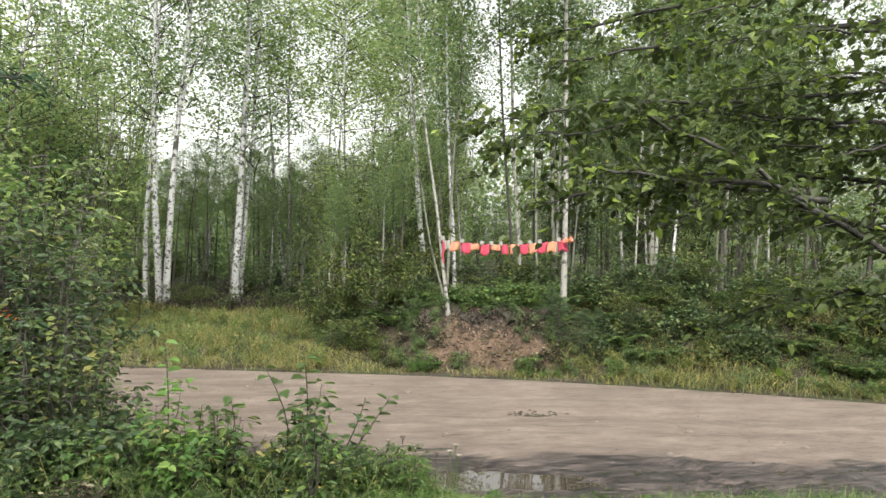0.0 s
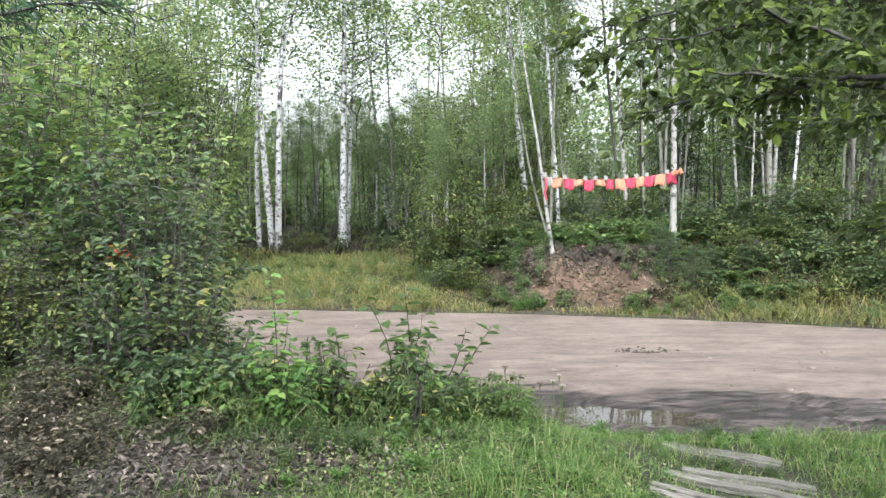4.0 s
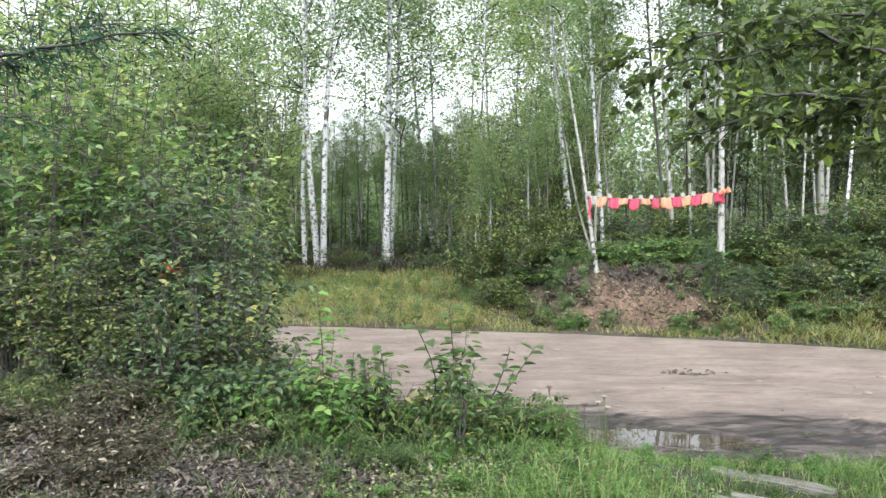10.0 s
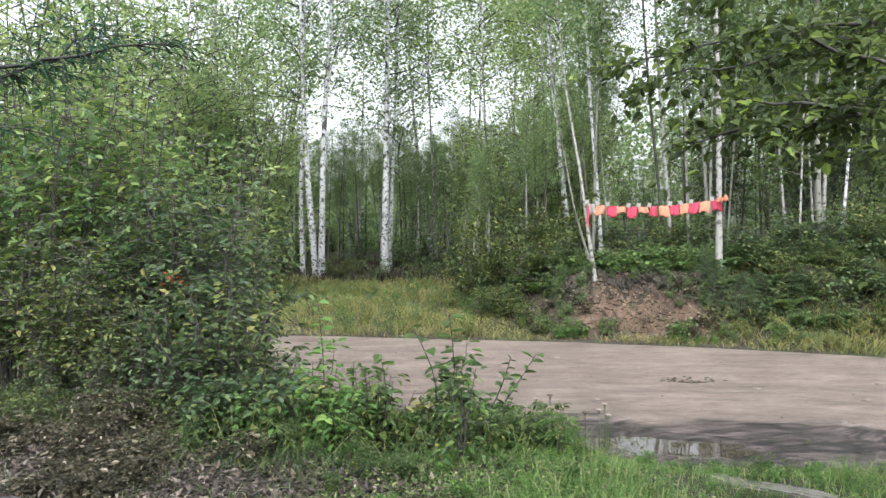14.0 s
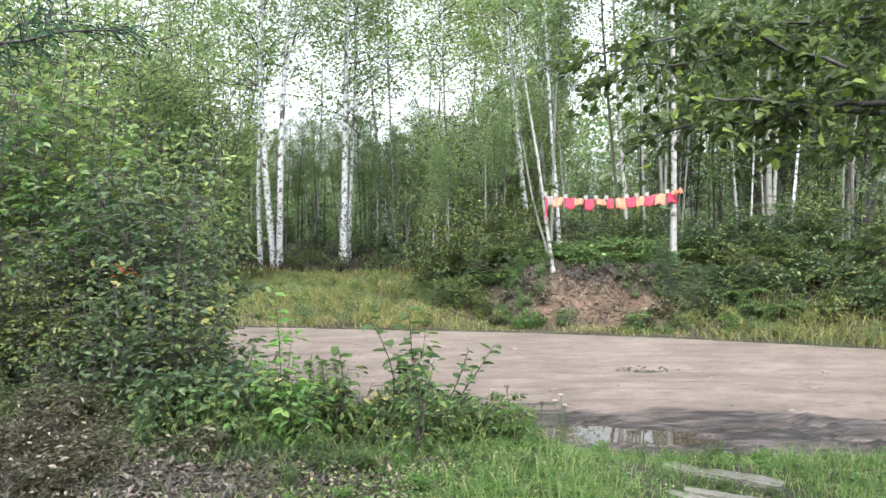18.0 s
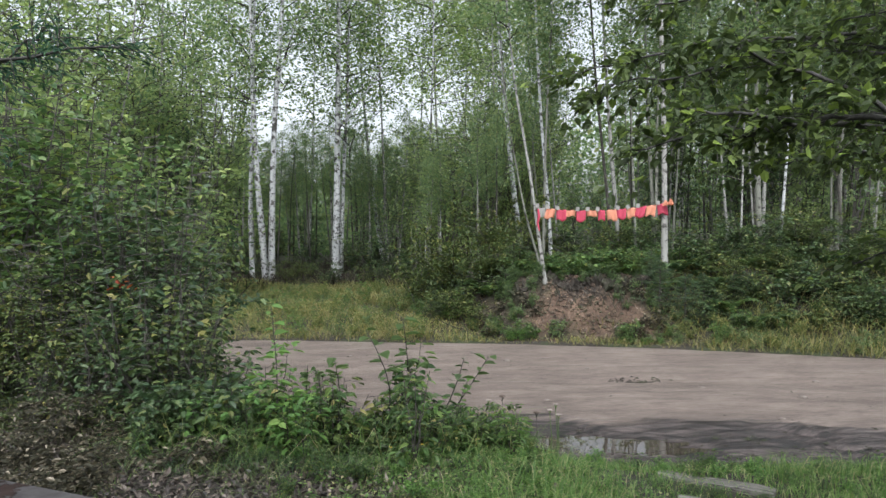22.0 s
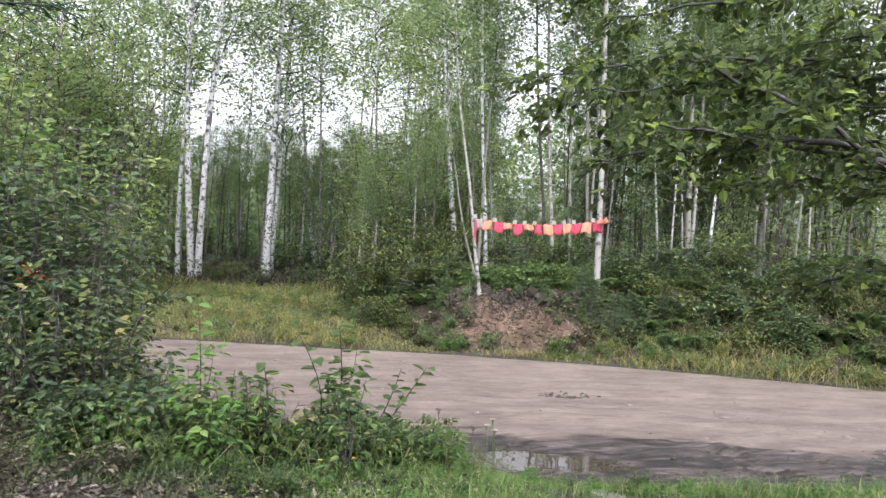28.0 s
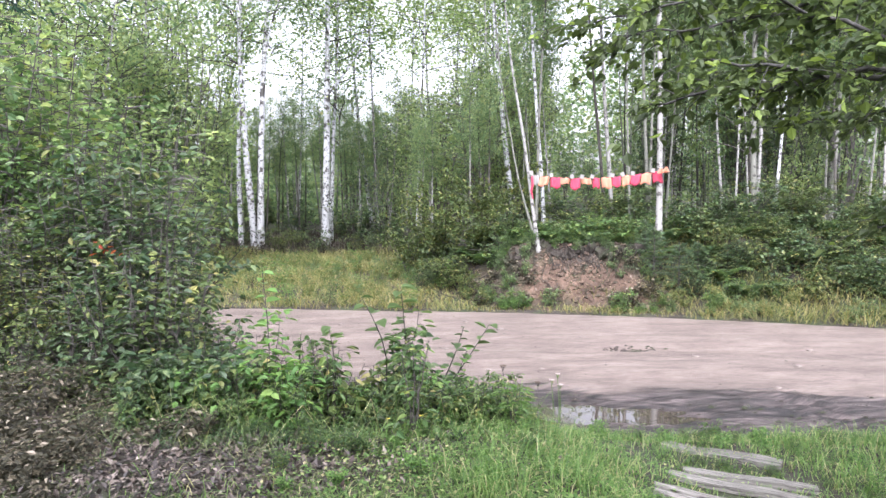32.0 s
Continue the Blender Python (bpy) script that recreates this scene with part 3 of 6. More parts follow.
tree("dark", [(4.07, 16, 1.3), (3.95, 16, 2.7), (3.8, 16, 4), (3.69, 16, 5)], 0.05, 11, 7, 12, "birches on the bank")
tree("grey", [(4.3, 13.1, 1.17), (4.29, 13.1, 2.455), (4.28, 13.1, 3.54), (4.23, 13.1, 5.08), (4.18, 13.1, 6.1)], 0.072, 12, 8, 13, "birches on the bank")
tree("aspen", [(4.73, 15, 1.3), (4.65, 15, 2.7), (4.57, 15, 3.9)], 0.055, 10, 6, 14, "birches on the bank")
tree("grey", [(6.8, 14.5, 1.2), (6.8, 14.5, 2.5), (6.83, 14.5, 3.6), (6.86, 14.5, 4.8)], 0.05, 11, 7, 15, "birches on the bank")
tree("grey", [(6.7, 14.6, 1.2), (6.62, 14.6, 2.5), (6.54, 14.6, 3.6)], 0.028, 8, 8, 16, "birches on the bank")
tree("birch", [(7.0, 14.3, 1.2), (7.07, 14.3, 1.9), (7.13, 14.3, 2.8), (7.19, 14.3, 3.8)], 0.038, 9, 6, 17, "birches on the bank")

# long side limbs of two roadside birches
for base, line, r0 in (((-3.2, 24), [(-3.15, 24, 5.3), (-2.5, 23.95, 6.1), (-1.75, 23.9, 7.15), (-1.45, 23.9, 7.9)], 0.05), ((-4.98, 22.3), [(-4.9, 22.3, 5.55), (-4.6, 22.25, 7.0), (-4.2, 22.2, 8.2), (-3.95, 22.2, 9.2)], 0.05)):
    owner = next(o for o in scene.objects if o.name.startswith("birch_tree") and abs(o.location.x - base[0]) < 0.01 and abs(o.location.y - base[1]) < 0.01)
    g = Geo()
    g.tube(np.array(line) - np.array(owner.location), np.linspace(r0, 0.012, len(line)), 7, 0.05)
    part("side_limb", g, BARK_BIRCH, owner, smooth_shade=True)

# the forest behind, thinning where the sky opens over the side track
fr = np.random.default_rng(5)
placed = []
tries = 0
while len(placed) < 98 and tries < 6000:
    tries += 1
    d = 15 + 45 * fr.random() ** 1.3
    az = fr.uniform(-0.85, 0.85)
    x, y = d * np.sin(az), d * np.cos(az)
    if y < float(far_edge(x)) + 1.2 or any((x - a) ** 2 + (y - b) ** 2 < 0.8 for a, b in placed):
        continue
    gap = -0.34 < az < -0.03
    if gap and (y < 25.5 or fr.random() < 0.3):
        continue
    dip = -0.03 <= az < 0.11
    if dip and fr.random() < 0.5:
        continue
    if -0.03 <= az < 0.4 and (y < 23 or fr.random() < 0.4):
        continue
    placed.append((x, y))
    kind = ("grey", "grey", "aspen", "dark")[int(fr.integers(4))]
    low = 0.185 < (x + 0.14) / (y + 0.48) < 0.24
    ht = 0.24 * (y - 6.8) + 0.5 if low else 0.13 * y + fr.uniform(0.2, 1.6) if dip else fr.uniform(9, 14) if not gap else fr.uniform(4.5, 6.8) + 0.05 * (y - 25)
    lx, ly = fr.normal(0, 0.035, 2)
    z0 = float(ground_z(x, y))
    if y < 14:
        continue
    tree(kind, [(x, y, z0), (x + lx * 3, y + ly * 3, z0 + 3), (x + lx * 6 + 0.1, y + ly * 6, z0 + 5)], fr.uniform(0.035, 0.085) * (0.7 if gap else 1), ht, int(fr.integers(6)), len(placed))


# tall birches whose airy crowns meet over the low trees
for k, (x, y, h) in enumerate([(-3.6, 29, 14), (-1.6, 27, 14.5), (-0.6, 31, 15), (0.4, 26, 13.5), (1.2, 29, 14.5), (2.4, 27, 13.5), (1.8, 33, 15.5), (3.2, 30, 14), (-5.2, 31, 14), (-7.4, 28, 14), (-0.2, 22.5, 12), (2.2, 23, 12)]):
    z0 = float(ground_z(x, y))
    tree(("birch", "grey")[k % 2], [(x, y, z0), (x + 0.12 * (-1) ** k, y, z0 + 3), (x + 0.2 * (-1) ** k, y, z0 + 5)], 0.06, h, 11 + k % 2, k * 3, wide=1.15)

# thin pale trunks that stand between the bank and the deeper forest
for k in range(100):
    az = fr.uniform(-0.02, 0.62)
    d = fr.uniform(15.0, 27.0)
    x, y = d * np.sin(az), d * np.cos(az)
    if y < float(far_edge(x)) + 2.5:
        continue
    low = 0.185 < (x + 0.14) / (y + 0.48) < 0.27
    if low:
        continue
    lx, ly = fr.normal(0, 0.05, 2)
    z0 = float(ground_z(x, y))
    tree(("grey", "aspen", "aspen", "dark")[int(fr.integers(4))], [(x, y, z0), (x + lx * 3, y + ly * 3, z0 + 3), (x + lx * 5 + 0.08, y + ly * 6, z0 + 5)], fr.uniform(0.022, 0.045), fr.uniform(5.2, 8.2) if az > 0.11 else 0.13 * y + fr.uniform(0.5, 1.8), 6 + k % 3, k)


# ---- shrubs ----
def shrub_meshes(seed, height, spread, stems, leaf, per_stem, leaf_mat, bark=BARK_DARK, fine=False, low=0.15, flat=0.55, aspect=0.6):
    """Stems that fan out from one root and fork, with leaves along the twigs."""
    r = np.random.default_rng(seed)
    wood, green = Geo(), Geo()
    for k in range(stems):
        az = r.uniform(0, 2 * np.pi)
        out = spread * r.uniform(0.3, 1.0)
        h = height * r.uniform(0.6, 1.0)
        t = np.linspace(0, 1, 8)
        pts = np.stack([np.cos(az) * out * t**1.3, np.sin(az) * out * t**1.3, h * t - 0.03], -1)
        pts[1:, :2] += np.cumsum(r.normal(0, 0.02 * height, (7, 2)), 0) * 0.6
        wood.tube(pts, np.linspace(0.008, 0.002, 8) * (0.4 + height * 0.55), 4 if fine else 3, cap=False)
        forks = max(3, int(per_stem / 22))
        for _ in range(forks):
            f = r.uniform(low, 1.0)
            b = np.array([np.interp(f, t, pts[:, i]) for i in range(3)])
            a2 = r.uniform(0, 2 * np.pi)
            ln = height * r.uniform(0.08, 0.24) * (1.25 - 0.5 * f)
            tw = b + np.linspace(0, 1, 2)[:, None] * np.array([np.cos(a2), np.sin(a2), r.uniform(-0.1, 0.6)]) * ln
            wood.tube(tw, np.linspace(0.004, 0.0015, 2) * (0.4 + height * 0.4), 3, cap=False)
            u = r.uniform(0.15, 1.1, 22)[:, None]
            green.leaves(tw[0] + u * (tw[-1] - tw[0]) + r.normal(0, 0.16 * ln + 0.012, (22, 3)), leaf, aspect, 0.2, flat, fine=fine)
    return wood.mesh("stems", bark), green.mesh("foliage", leaf_mat)


def shrub(name, meshes, at, turn, scale, label, category, group):
    z = float(ground_z(at[0], at[1])) - 0.02
    top = empty(name, (at[0], at[1], z))
    top.rotation_euler = (0, 0, turn)
    top.scale = (scale, scale, scale) if isinstance(scale, (int, float)) else scale
    tagged(part("stem_framework", meshes[0], None, top), kind="stuff")
    tagged(part("foliage", meshes[1], None, top), kind="stuff")
    return tagged(top, label, category, group)


def spray_meshes(seed, height, spread, stems, leaf, leaf_mat, branches=16, per=12, low=0.25, reach=0.28, aspect=0.58, flat=0.6, thick=1.0, rise=0.3, bark=BARK_DARK, fine=True):
    """Upright stems whose side branches stand out in tiers, with leaves in two rows along each branch."""
    global rng
    r = np.random.default_rng(seed)
    rng = np.random.default_rng(seed + 1)
    wood, green = Geo(), Geo()
    at, way = [], []
    for k in range(stems):
        az = 2 * np.pi * (k + r.uniform(0, 0.8)) / stems
        out = spread * r.uniform(0.15, 1.0)
        h = height * r.uniform(0.58, 1.0) if k else height
        t = np.linspace(0, 1, 9)
        pts = np.stack([np.cos(az) * out * t**1.4, np.sin(az) * out * t**1.4, h * t - 0.03], -1)
        pts[1:, :2] += np.cumsum(r.normal(0, 0.018 * height, (8, 2)), 0) * 0.7
        wood.tube(pts, np.linspace(0.0095, 0.002, 9) * (0.35 + 0.4 * height) * thick, 5 if fine else 3, 0.05, cap=False)
        for j in range(branches):
            f = low + (1 - low) * (j + r.uniform(0, 1)) / branches
            b = np.array([np.interp(f, t, pts[:, i]) for i in range(3)])
            a2 = j * 2.4 + r.normal(0, 0.5) + az
            ln = reach * height * r.uniform(0.45, 1.25) * (1.2 - 0.75 * f)
            d = np.array([np.cos(a2), np.sin(a2), 0])
            e = np.array([-np.sin(a2), np.cos(a2), 0])
            u = np.linspace(0, 1, 4)
            kink = r.normal(0, 0.05 * ln, (4, 3)) * u[:, None]
            line = b + d * ln * u[:, None] + np.array([0, 0, 1.0]) * (ln * (rise * u - 0.35 * u**2))[:, None] + kink
            wood.tube(line, np.linspace(0.0042, 0.0011, 4) * (0.3 + 0.35 * height) * thick, 3, cap=False)
            m = max(4, int(per * ln / (reach * height)))
            uu = 0.15 + 0.87 * (np.arange(m) + r.uniform(0, 1, m)) / m
            base = np.stack([np.interp(uu, u, line[:, i]) for i in range(3)], -1)
            sd = np.where(np.arange(m) % 2, 1.0, -1.0)[:, None]
            at.append(base + sd * e * leaf * 0.25 + r.normal(0, leaf * 0.25, (m, 3)))
            way.append(0.9 * d + sd * e * r.uniform(0.5, 1.1, (m, 1)))
    green.leaves(np.concatenate(at), leaf, aspect, 0.18, flat, 0.1, fine, along=np.concatenate(way))
    return wood.mesh("stems", bark), green.mesh("foliage", leaf_mat)


MIDS = [shrub_meshes(120 + k, 1.9, 0.95, 10, 0.085, 130, (LEAF_SHADY, LEAF_OLIVE)[k % 2]) for k in range(4)]
# the thicket beside the cabin: tall bushes at the back, an olive and a dark bush before them
# The last two get pale leaves: haze over the back bushes, put into colour.
TALL = [spray_meshes(100 + k, 3.2, 1.0, 9, 0.098, (LEAF_BUSH, LEAF_BUSH, LEAF_BUSH, LEAF_PALE, LEAF_PALE)[k], 22, 13, 0.36, 0.27, 0.6, 0.62, 1.2) for k in range(5)]
for k, (x, y, sc) in enumerate([(-2.65, 5.75, 0.8), (-2.95, 5.55, 0.86), (-3.2, 5.8, 0.98), (-3.75, 5.5, 0.95), (-4.3, 5.9, 1.1), (-4.9, 6.5, 1.2), (-3.5, 6.6, 1.12), (-3.0, 6.6, 1.0), (-4.2, 6.8, 1.2), (-5.6, 6.9, 1.3), (-6.6, 7.2, 1.4)]):
    shrub("thicket_bush", TALL[k % 3 if k < 5 else 3 + k % 2], (x, y), k * 1.9, (sc * 0.85, sc * 0.85, sc), "tall green bush with tiers of broad oval leaves", "bush", "thicket by the road")
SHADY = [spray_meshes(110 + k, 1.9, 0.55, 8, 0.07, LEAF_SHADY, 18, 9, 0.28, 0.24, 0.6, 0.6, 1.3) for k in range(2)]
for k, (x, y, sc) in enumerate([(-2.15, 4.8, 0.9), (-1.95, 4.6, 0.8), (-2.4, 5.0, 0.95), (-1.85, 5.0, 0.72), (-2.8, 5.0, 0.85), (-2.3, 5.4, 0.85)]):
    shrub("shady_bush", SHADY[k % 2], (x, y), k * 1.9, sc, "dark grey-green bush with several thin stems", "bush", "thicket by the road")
OLIVE = [spray_meshes(114 + k, 1.5, 0.6, 9, 0.06, LEAF_OLIVE, 16, 10, 0.4, 0.25, 0.58, 0.62, 1.5) for k in range(2)]
for k, (x, y, sc) in enumerate([(-2.55, 4.6, 0.66), (-2.85, 4.55, 0.74), (-3.2, 4.7, 0.84), (-3.65, 4.8, 0.9), (-4.1, 5.0, 1.0), (-2.95, 5.0, 0.86), (-3.5, 5.2, 0.95)]):
    shrub("olive_bush", OLIVE[k % 2], (x, y), k * 1.9, sc, "small-leaved olive green bush with bare stems at its foot", "bush", "thicket by the road")
# a few bare stems and boughs that lean out of the thicket over the verge
lr = np.random.default_rng(115)
for k, (a, b, c) in enumerate([((-2.15, 5.2), (-1.75, 5.1, 1.6), (-1.45, 5.0, 1.85)), ((-2.4, 5.6), (-2.1, 5.5, 1.9), (-1.75, 5.4, 2.15))]):
    base = np.array([a[0], a[1], float(ground_z(a[0], a[1])) - 0.02])
    top = empty("leaning_bough", tuple(base))
    tt = np.linspace(0, 1, 12)[:, None]
    pts = (1 - tt) ** 2 * base + 2 * tt * (1 - tt) * (np.array(b) - [0.1, 0, 0.1]) + tt**2 * np.array(c)
    g = Geo()
    g.tube(pts - base, np.linspace(0.011, 0.003, 12), 5, 0.08)
    lg, tw = Geo(), Geo()
    rng = np.random.default_rng(300 + k)
    along = np.array(c) - np.array(b)
    for q in range(9):
        p0 = pts[4 + (q * 7) // 9] - base
        d = along * 0.5 + lr.normal(0, 0.12, 3)
        tw.tube([p0, p0 + d * 0.5 + lr.normal(0, 0.01, 3), p0 + d], [0.0035, 0.0025, 0.001], 3, cap=False)
        lg.leaves(p0 + d * lr.uniform(0.05, 1.05, (18, 1)) + lr.normal(0, 0.03, (18, 3)), 0.055, 0.55, 0.1, 0.6, 0.1, True, along=np.tile(d * 2, (18, 1)))
    part("bough", g, BARK_DARK, top, smooth_shade=True)
    tagged(part("twig_framework", tw, BARK_DARK, top), kind="stuff")
    tagged(part("foliage", lg, LEAF_SHADY, top), kind="stuff")
    tagged(top, "thin grey bough leaning out of the thicket", "bough", "thicket by the road")
# undergrowth along the far verge and the bank
ur = np.random.default_rng(9)
for k in range(56):
    x = ur.uniform(-0.2, 12.5)
    sd = 0.7 + 5 * ur.random() ** 1.4
    if 1.2 < x < 4.2 and sd < 1.9:
        continue
    y = float(far_edge(x)) + sd
    sc = ur.uniform(0.3, 0.45) if sd < 2.4 else ur.uniform(0.45, 0.85)
    shrub("undergrowth_bush", MIDS[k % 4], (x, y), k * 1.3, (sc * 1.5, sc * 1.5, sc * 0.85), "leafy green undergrowth bush at the forest edge", "bush", "forest undergrowth")
for k in range(18):
    y = ur.uniform(23.5, 36)
    x = ur.uniform(-0.36, -0.02) * y
    sc = ur.uniform(0.5, 1.0)
    shrub("forest_bush", MIDS[k % 4], (x, y), k * 1.3, (sc * 1.7, sc * 1.4, sc * 0.9), "dark leafy bush under the birches", "bush", "forest undergrowth")
for k in range(16):
    x, y = ur.uniform(-7.5, -0.8), ur.uniform(20.8, 24.5)
    sc = ur.uniform(0.28, 0.5)
    shrub("forest_bush", MIDS[k % 4], (x, y), k * 1.3, (sc * 1.7, sc * 1.4, sc * 0.9), "dark leafy bush under the birches", "bush", "forest undergrowth")
# young trees that fill the forest between the trunks
SAPS = [shrub_meshes(140 + k, 4.6, 0.8, 6, 0.1, 220, (LEAF_BIRCH, LEAF_SHADY, LEAF_PALE, LEAF_BIRCH)[k], low=0.2, flat=0.4) for k in range(4)]
for k in range(100):
    d = 16.5 + 30 * ur.random() ** 1.2
    az = ur.uniform(-0.8, 0.8)
    if -0.3 < az < -0.06 and d < 27:
        continue
    if 0.18 < az < 0.31 and d < 25:
        continue
    sc = ur.uniform(0.7, 1.25) * (0.75 if -0.3 < az < -0.06 else 1) * (0.7 if 0.18 < az < 0.24 else 1)
    x, y = d * np.sin(az), d * np.cos(az)
    if y < float(far_edge(x)) + 2.5:
        continue
    shrub("young_tree", SAPS[k % 4], (x, y), k * 1.7, (sc, sc, sc * 1.15), "thin young tree with light green leaves in the forest", "sapling", "young trees")
for k in range(26):
    x = ur.uniform(4.4, 10.5)
    sc = ur.uniform(0.3, 0.5)
    shrub("bank_bush", MIDS[k % 4], (x, float(far_edge(x)) + ur.uniform(1.2, 3.2)), k * 1.3, (sc * 1.5, sc * 1.5, sc), "low leafy bush covering the bank", "bush", "forest undergrowth")
WILLOW = [shrub_meshes(160 + k, 2.0, 1.5, 11, 0.1, 170, LEAF_OLIVE, low=0.3, flat=0.85) for k in range(2)]
for k, (x, y, sc) in enumerate([(0.35, 14.3, 0.85), (0.95, 14.0, 0.75), (-0.4, 15.3, 0.8), (1.5, 15.0, 0.9)]):
    shrub("willow_bush", WILLOW[k % 2], (x, y), k * 2.1, sc, "spreading willow bush beside the brown earth bank", "bush", "forest undergrowth")
# pale leafy trees behind the thicket and across the road
PALE = [shrub_meshes(150 + k, 7.0, 1.9, 9, 0.12, 420, LEAF_PALE, low=0.12, flat=0.6) for k in range(2)]
for k, (x, y, sc) in enumerate([(-7.6, 6.6, 0.75), (-9.3, 26.5, 1.45), (-8.5, 29.5, 1.5), (-10.8, 30, 1.6), (-9.0, 14.6, 1.1), (-7.4, 15.2, 1.0), (-8.6, 17.6, 1.25), (-7.0, 18.6, 1.0), (-11.0, 16.0, 1.35), (-10.5, 21, 1.5), (0.9, 21.0, 0.68), (1.9, 23.0, 0.78), (0.2, 25.0, 0.8), (3.0, 21.5, 0.72), (3.6, 24.5, 0.8), (1.35, 19.2, 0.78), (0.45, 19.8, 0.8), (2.3, 19.6, 0.66)]):
    shrub("leafy_tree", PALE[k % 2], (x, y), k * 2.3, sc, "bushy tree with pale green leaves", "tree", "pale trees by the road")
# thin grey stems that close the view behind the roadside birches
for k in range(60):
    y = ur.uniform(25.5, 36)
    x = ur.uniform(-0.36, 0.0) * y
    z0 = float(ground_z(x, y))
    lx = ur.normal(0, 0.04)
    tree(("grey", "dark", "grey", "aspen")[k % 4], [(x, y, z0), (x + lx * 3, y, z0 + 3), (x + lx * 5, y, z0 + 5)], ur.uniform(0.035, 0.07), ur.uniform(4.2, 6.3), 6 + k % 3, k)

# ---- grass and litter ----
def blades(at, height, lean=0.35, width=0.006):
    """Bent grass blades, three triangles each."""
    at = np.asarray(at, float)
    n = len(at)
    h = np.broadcast_to(np.asarray(height, float), (n,))[:, None] * rng.uniform(0.5, 1.25, (n, 1))
    az = rng.uniform(0, 2 * np.pi, n)
    d = np.stack([np.cos(az), np.sin(az), np.zeros(n)], -1)
    w = np.stack([-np.sin(az), np.cos(az), np.zeros(n)], -1) * np.broadcast_to(np.asarray(width, float), (n,))[:, None]
    k = lean * rng.uniform(0.3, 1.6, (n, 1))
    up = np.array([0, 0, 1.0])
    m = at + d * h * k * 0.35 + up * h * 0.6
    tip = at + d * h * k + up * h * (1.0 - 0.35 * k)
    v = np.stack([at - w, at + w, m + w * 0.8, m - w * 0.8, tip], 1).reshape(-1, 3)
    b = np.arange(n)[:, None] * 5
    return v, b + [0, 1, 2, 3], b + [3, 2, 4]


def scatter(n, x0, x1, y0, y1, keep):
    x, y = rng.uniform(x0, x1, n), rng.uniform(y0, y1, n)
    ok = rng.random(n) < keep(x, y)
    x, y = x[ok], y[ok]
    return np.stack([x, y, ground_z(x, y) - 0.004], -1)


def grass(name, label, pts, height, mat, lean=0.35, width=0.006):
    g = Geo()
    g.add(*blades(pts, height, lean, width))
    return tagged(new(name, g.mesh(name, mat)), label, "grass", kind="stuff")


rng = np.random.default_rng(31)


def near_grass(x, y):
    bare = np.exp(-(((x + 1.5) / 0.75) ** 2 + ((y - 3.2) / 0.7) ** 2)) + 0.8 * np.exp(-(((x + 0.5) / 0.45) ** 2 + ((y - 2.9) / 0.25) ** 2))
    planks = ((x > 0.8) & (x < 2.4) & (y > 2.7) & (y < 3.95)) * 0.45
    return np.clip(0.5 + 0.5 * smooth(x, -1.2, 0.1) - 0.75 * bare - planks - 0.5 * smooth(-x, 1.3, 2.0) - 0.7 * smooth(y, 3.3, 3.5) * (1 - smooth(x, 0.1, 0.4)), 0.04, 1) * (0.6 + 0.4 * (wave(x, y, 4.0, 6) > -0.2)) * (y < near_edge(x) + 0.05)


pts = scatter(109000, -3.2, 4.4, 1.2, 6.4, lambda x, y: near_grass(x, y) * smooth(y, 1.2, 2.4) * (1 - smooth(x, 3.4, 4.4)))
grass("grass", "lush green grass on the rise before the road", pts, (0.065 + 0.06 * smooth(pts[:, 0], -0.6, 0.2) - 0.06 * smooth(pts[:, 0], 0.5, 1.0)) * (1 - 0.6 * smooth(pts[:, 1], 4.6, 5.6)) * (0.8 + 0.6 * (wave(pts[:, 0], pts[:, 1], 5.0, 3) > 0.2)), GRASS, 1.2, 0.0023)


pts = scatter(14000, -0.2, 4.2, 3.6, 6.6, lambda x, y: (near_edge(x) - y > -0.1) * (near_edge(x) - y < 1.6) * np.clip(0.5 + 1.2 * wave(x, y, 3.3, 5), 0, 1))
grass("edge_tufts", "bright green grass tufts along the road's muddy edge", pts, 0.11 - 0.065 * smooth(pts[:, 1], 4.6, 5.6), GRASS, 1.0, 0.0025)


def verge(x, y):
    sd = y - far_edge(x)
    soil = (x > 1.25) & (x < 3.75) & (sd > 0.5)
    return np.clip(smooth(sd, -0.16, 0.08) * (1 - smooth(sd, 0.9 + 7 * smooth(-x, -0.5, 0.8) + 2.4 * smooth(x, 3.9, 4.6), 1.7 + 9 * smooth(-x, -0.5, 0.8) + 3 * smooth(x, 3.9, 4.6))), 0, 1) * (1 - 0.96 * soil) * (0.55 + 0.45 * (wave(x, y, 1.7, 8) > -0.3))


pts = scatter(102000, -8, 11.5, 9.5, 22.5, verge)
grass("verge_grass", "tall yellowing roadside grass on the far verge", pts, np.where(pts[:, 0] < 0.6, 0.24, 0.2 + 0.14 * smooth(pts[:, 0], 4.2, 5.2)) * (1 + 0.6 * wave(pts[:, 0], pts[:, 1], 1.3, 2)), GRASS_DRY, 1.7, 0.0045)
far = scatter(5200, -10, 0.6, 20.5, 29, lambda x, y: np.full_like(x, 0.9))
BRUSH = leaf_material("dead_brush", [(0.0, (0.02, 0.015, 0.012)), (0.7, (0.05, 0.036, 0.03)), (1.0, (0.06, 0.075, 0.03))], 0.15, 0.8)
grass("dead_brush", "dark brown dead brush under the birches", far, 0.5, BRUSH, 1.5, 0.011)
wr = np.random.default_rng(17)
wood_n = 64000
wy = wr.uniform(36, 56, wood_n)
wa = wr.uniform(-0.95, 0.95, wood_n)
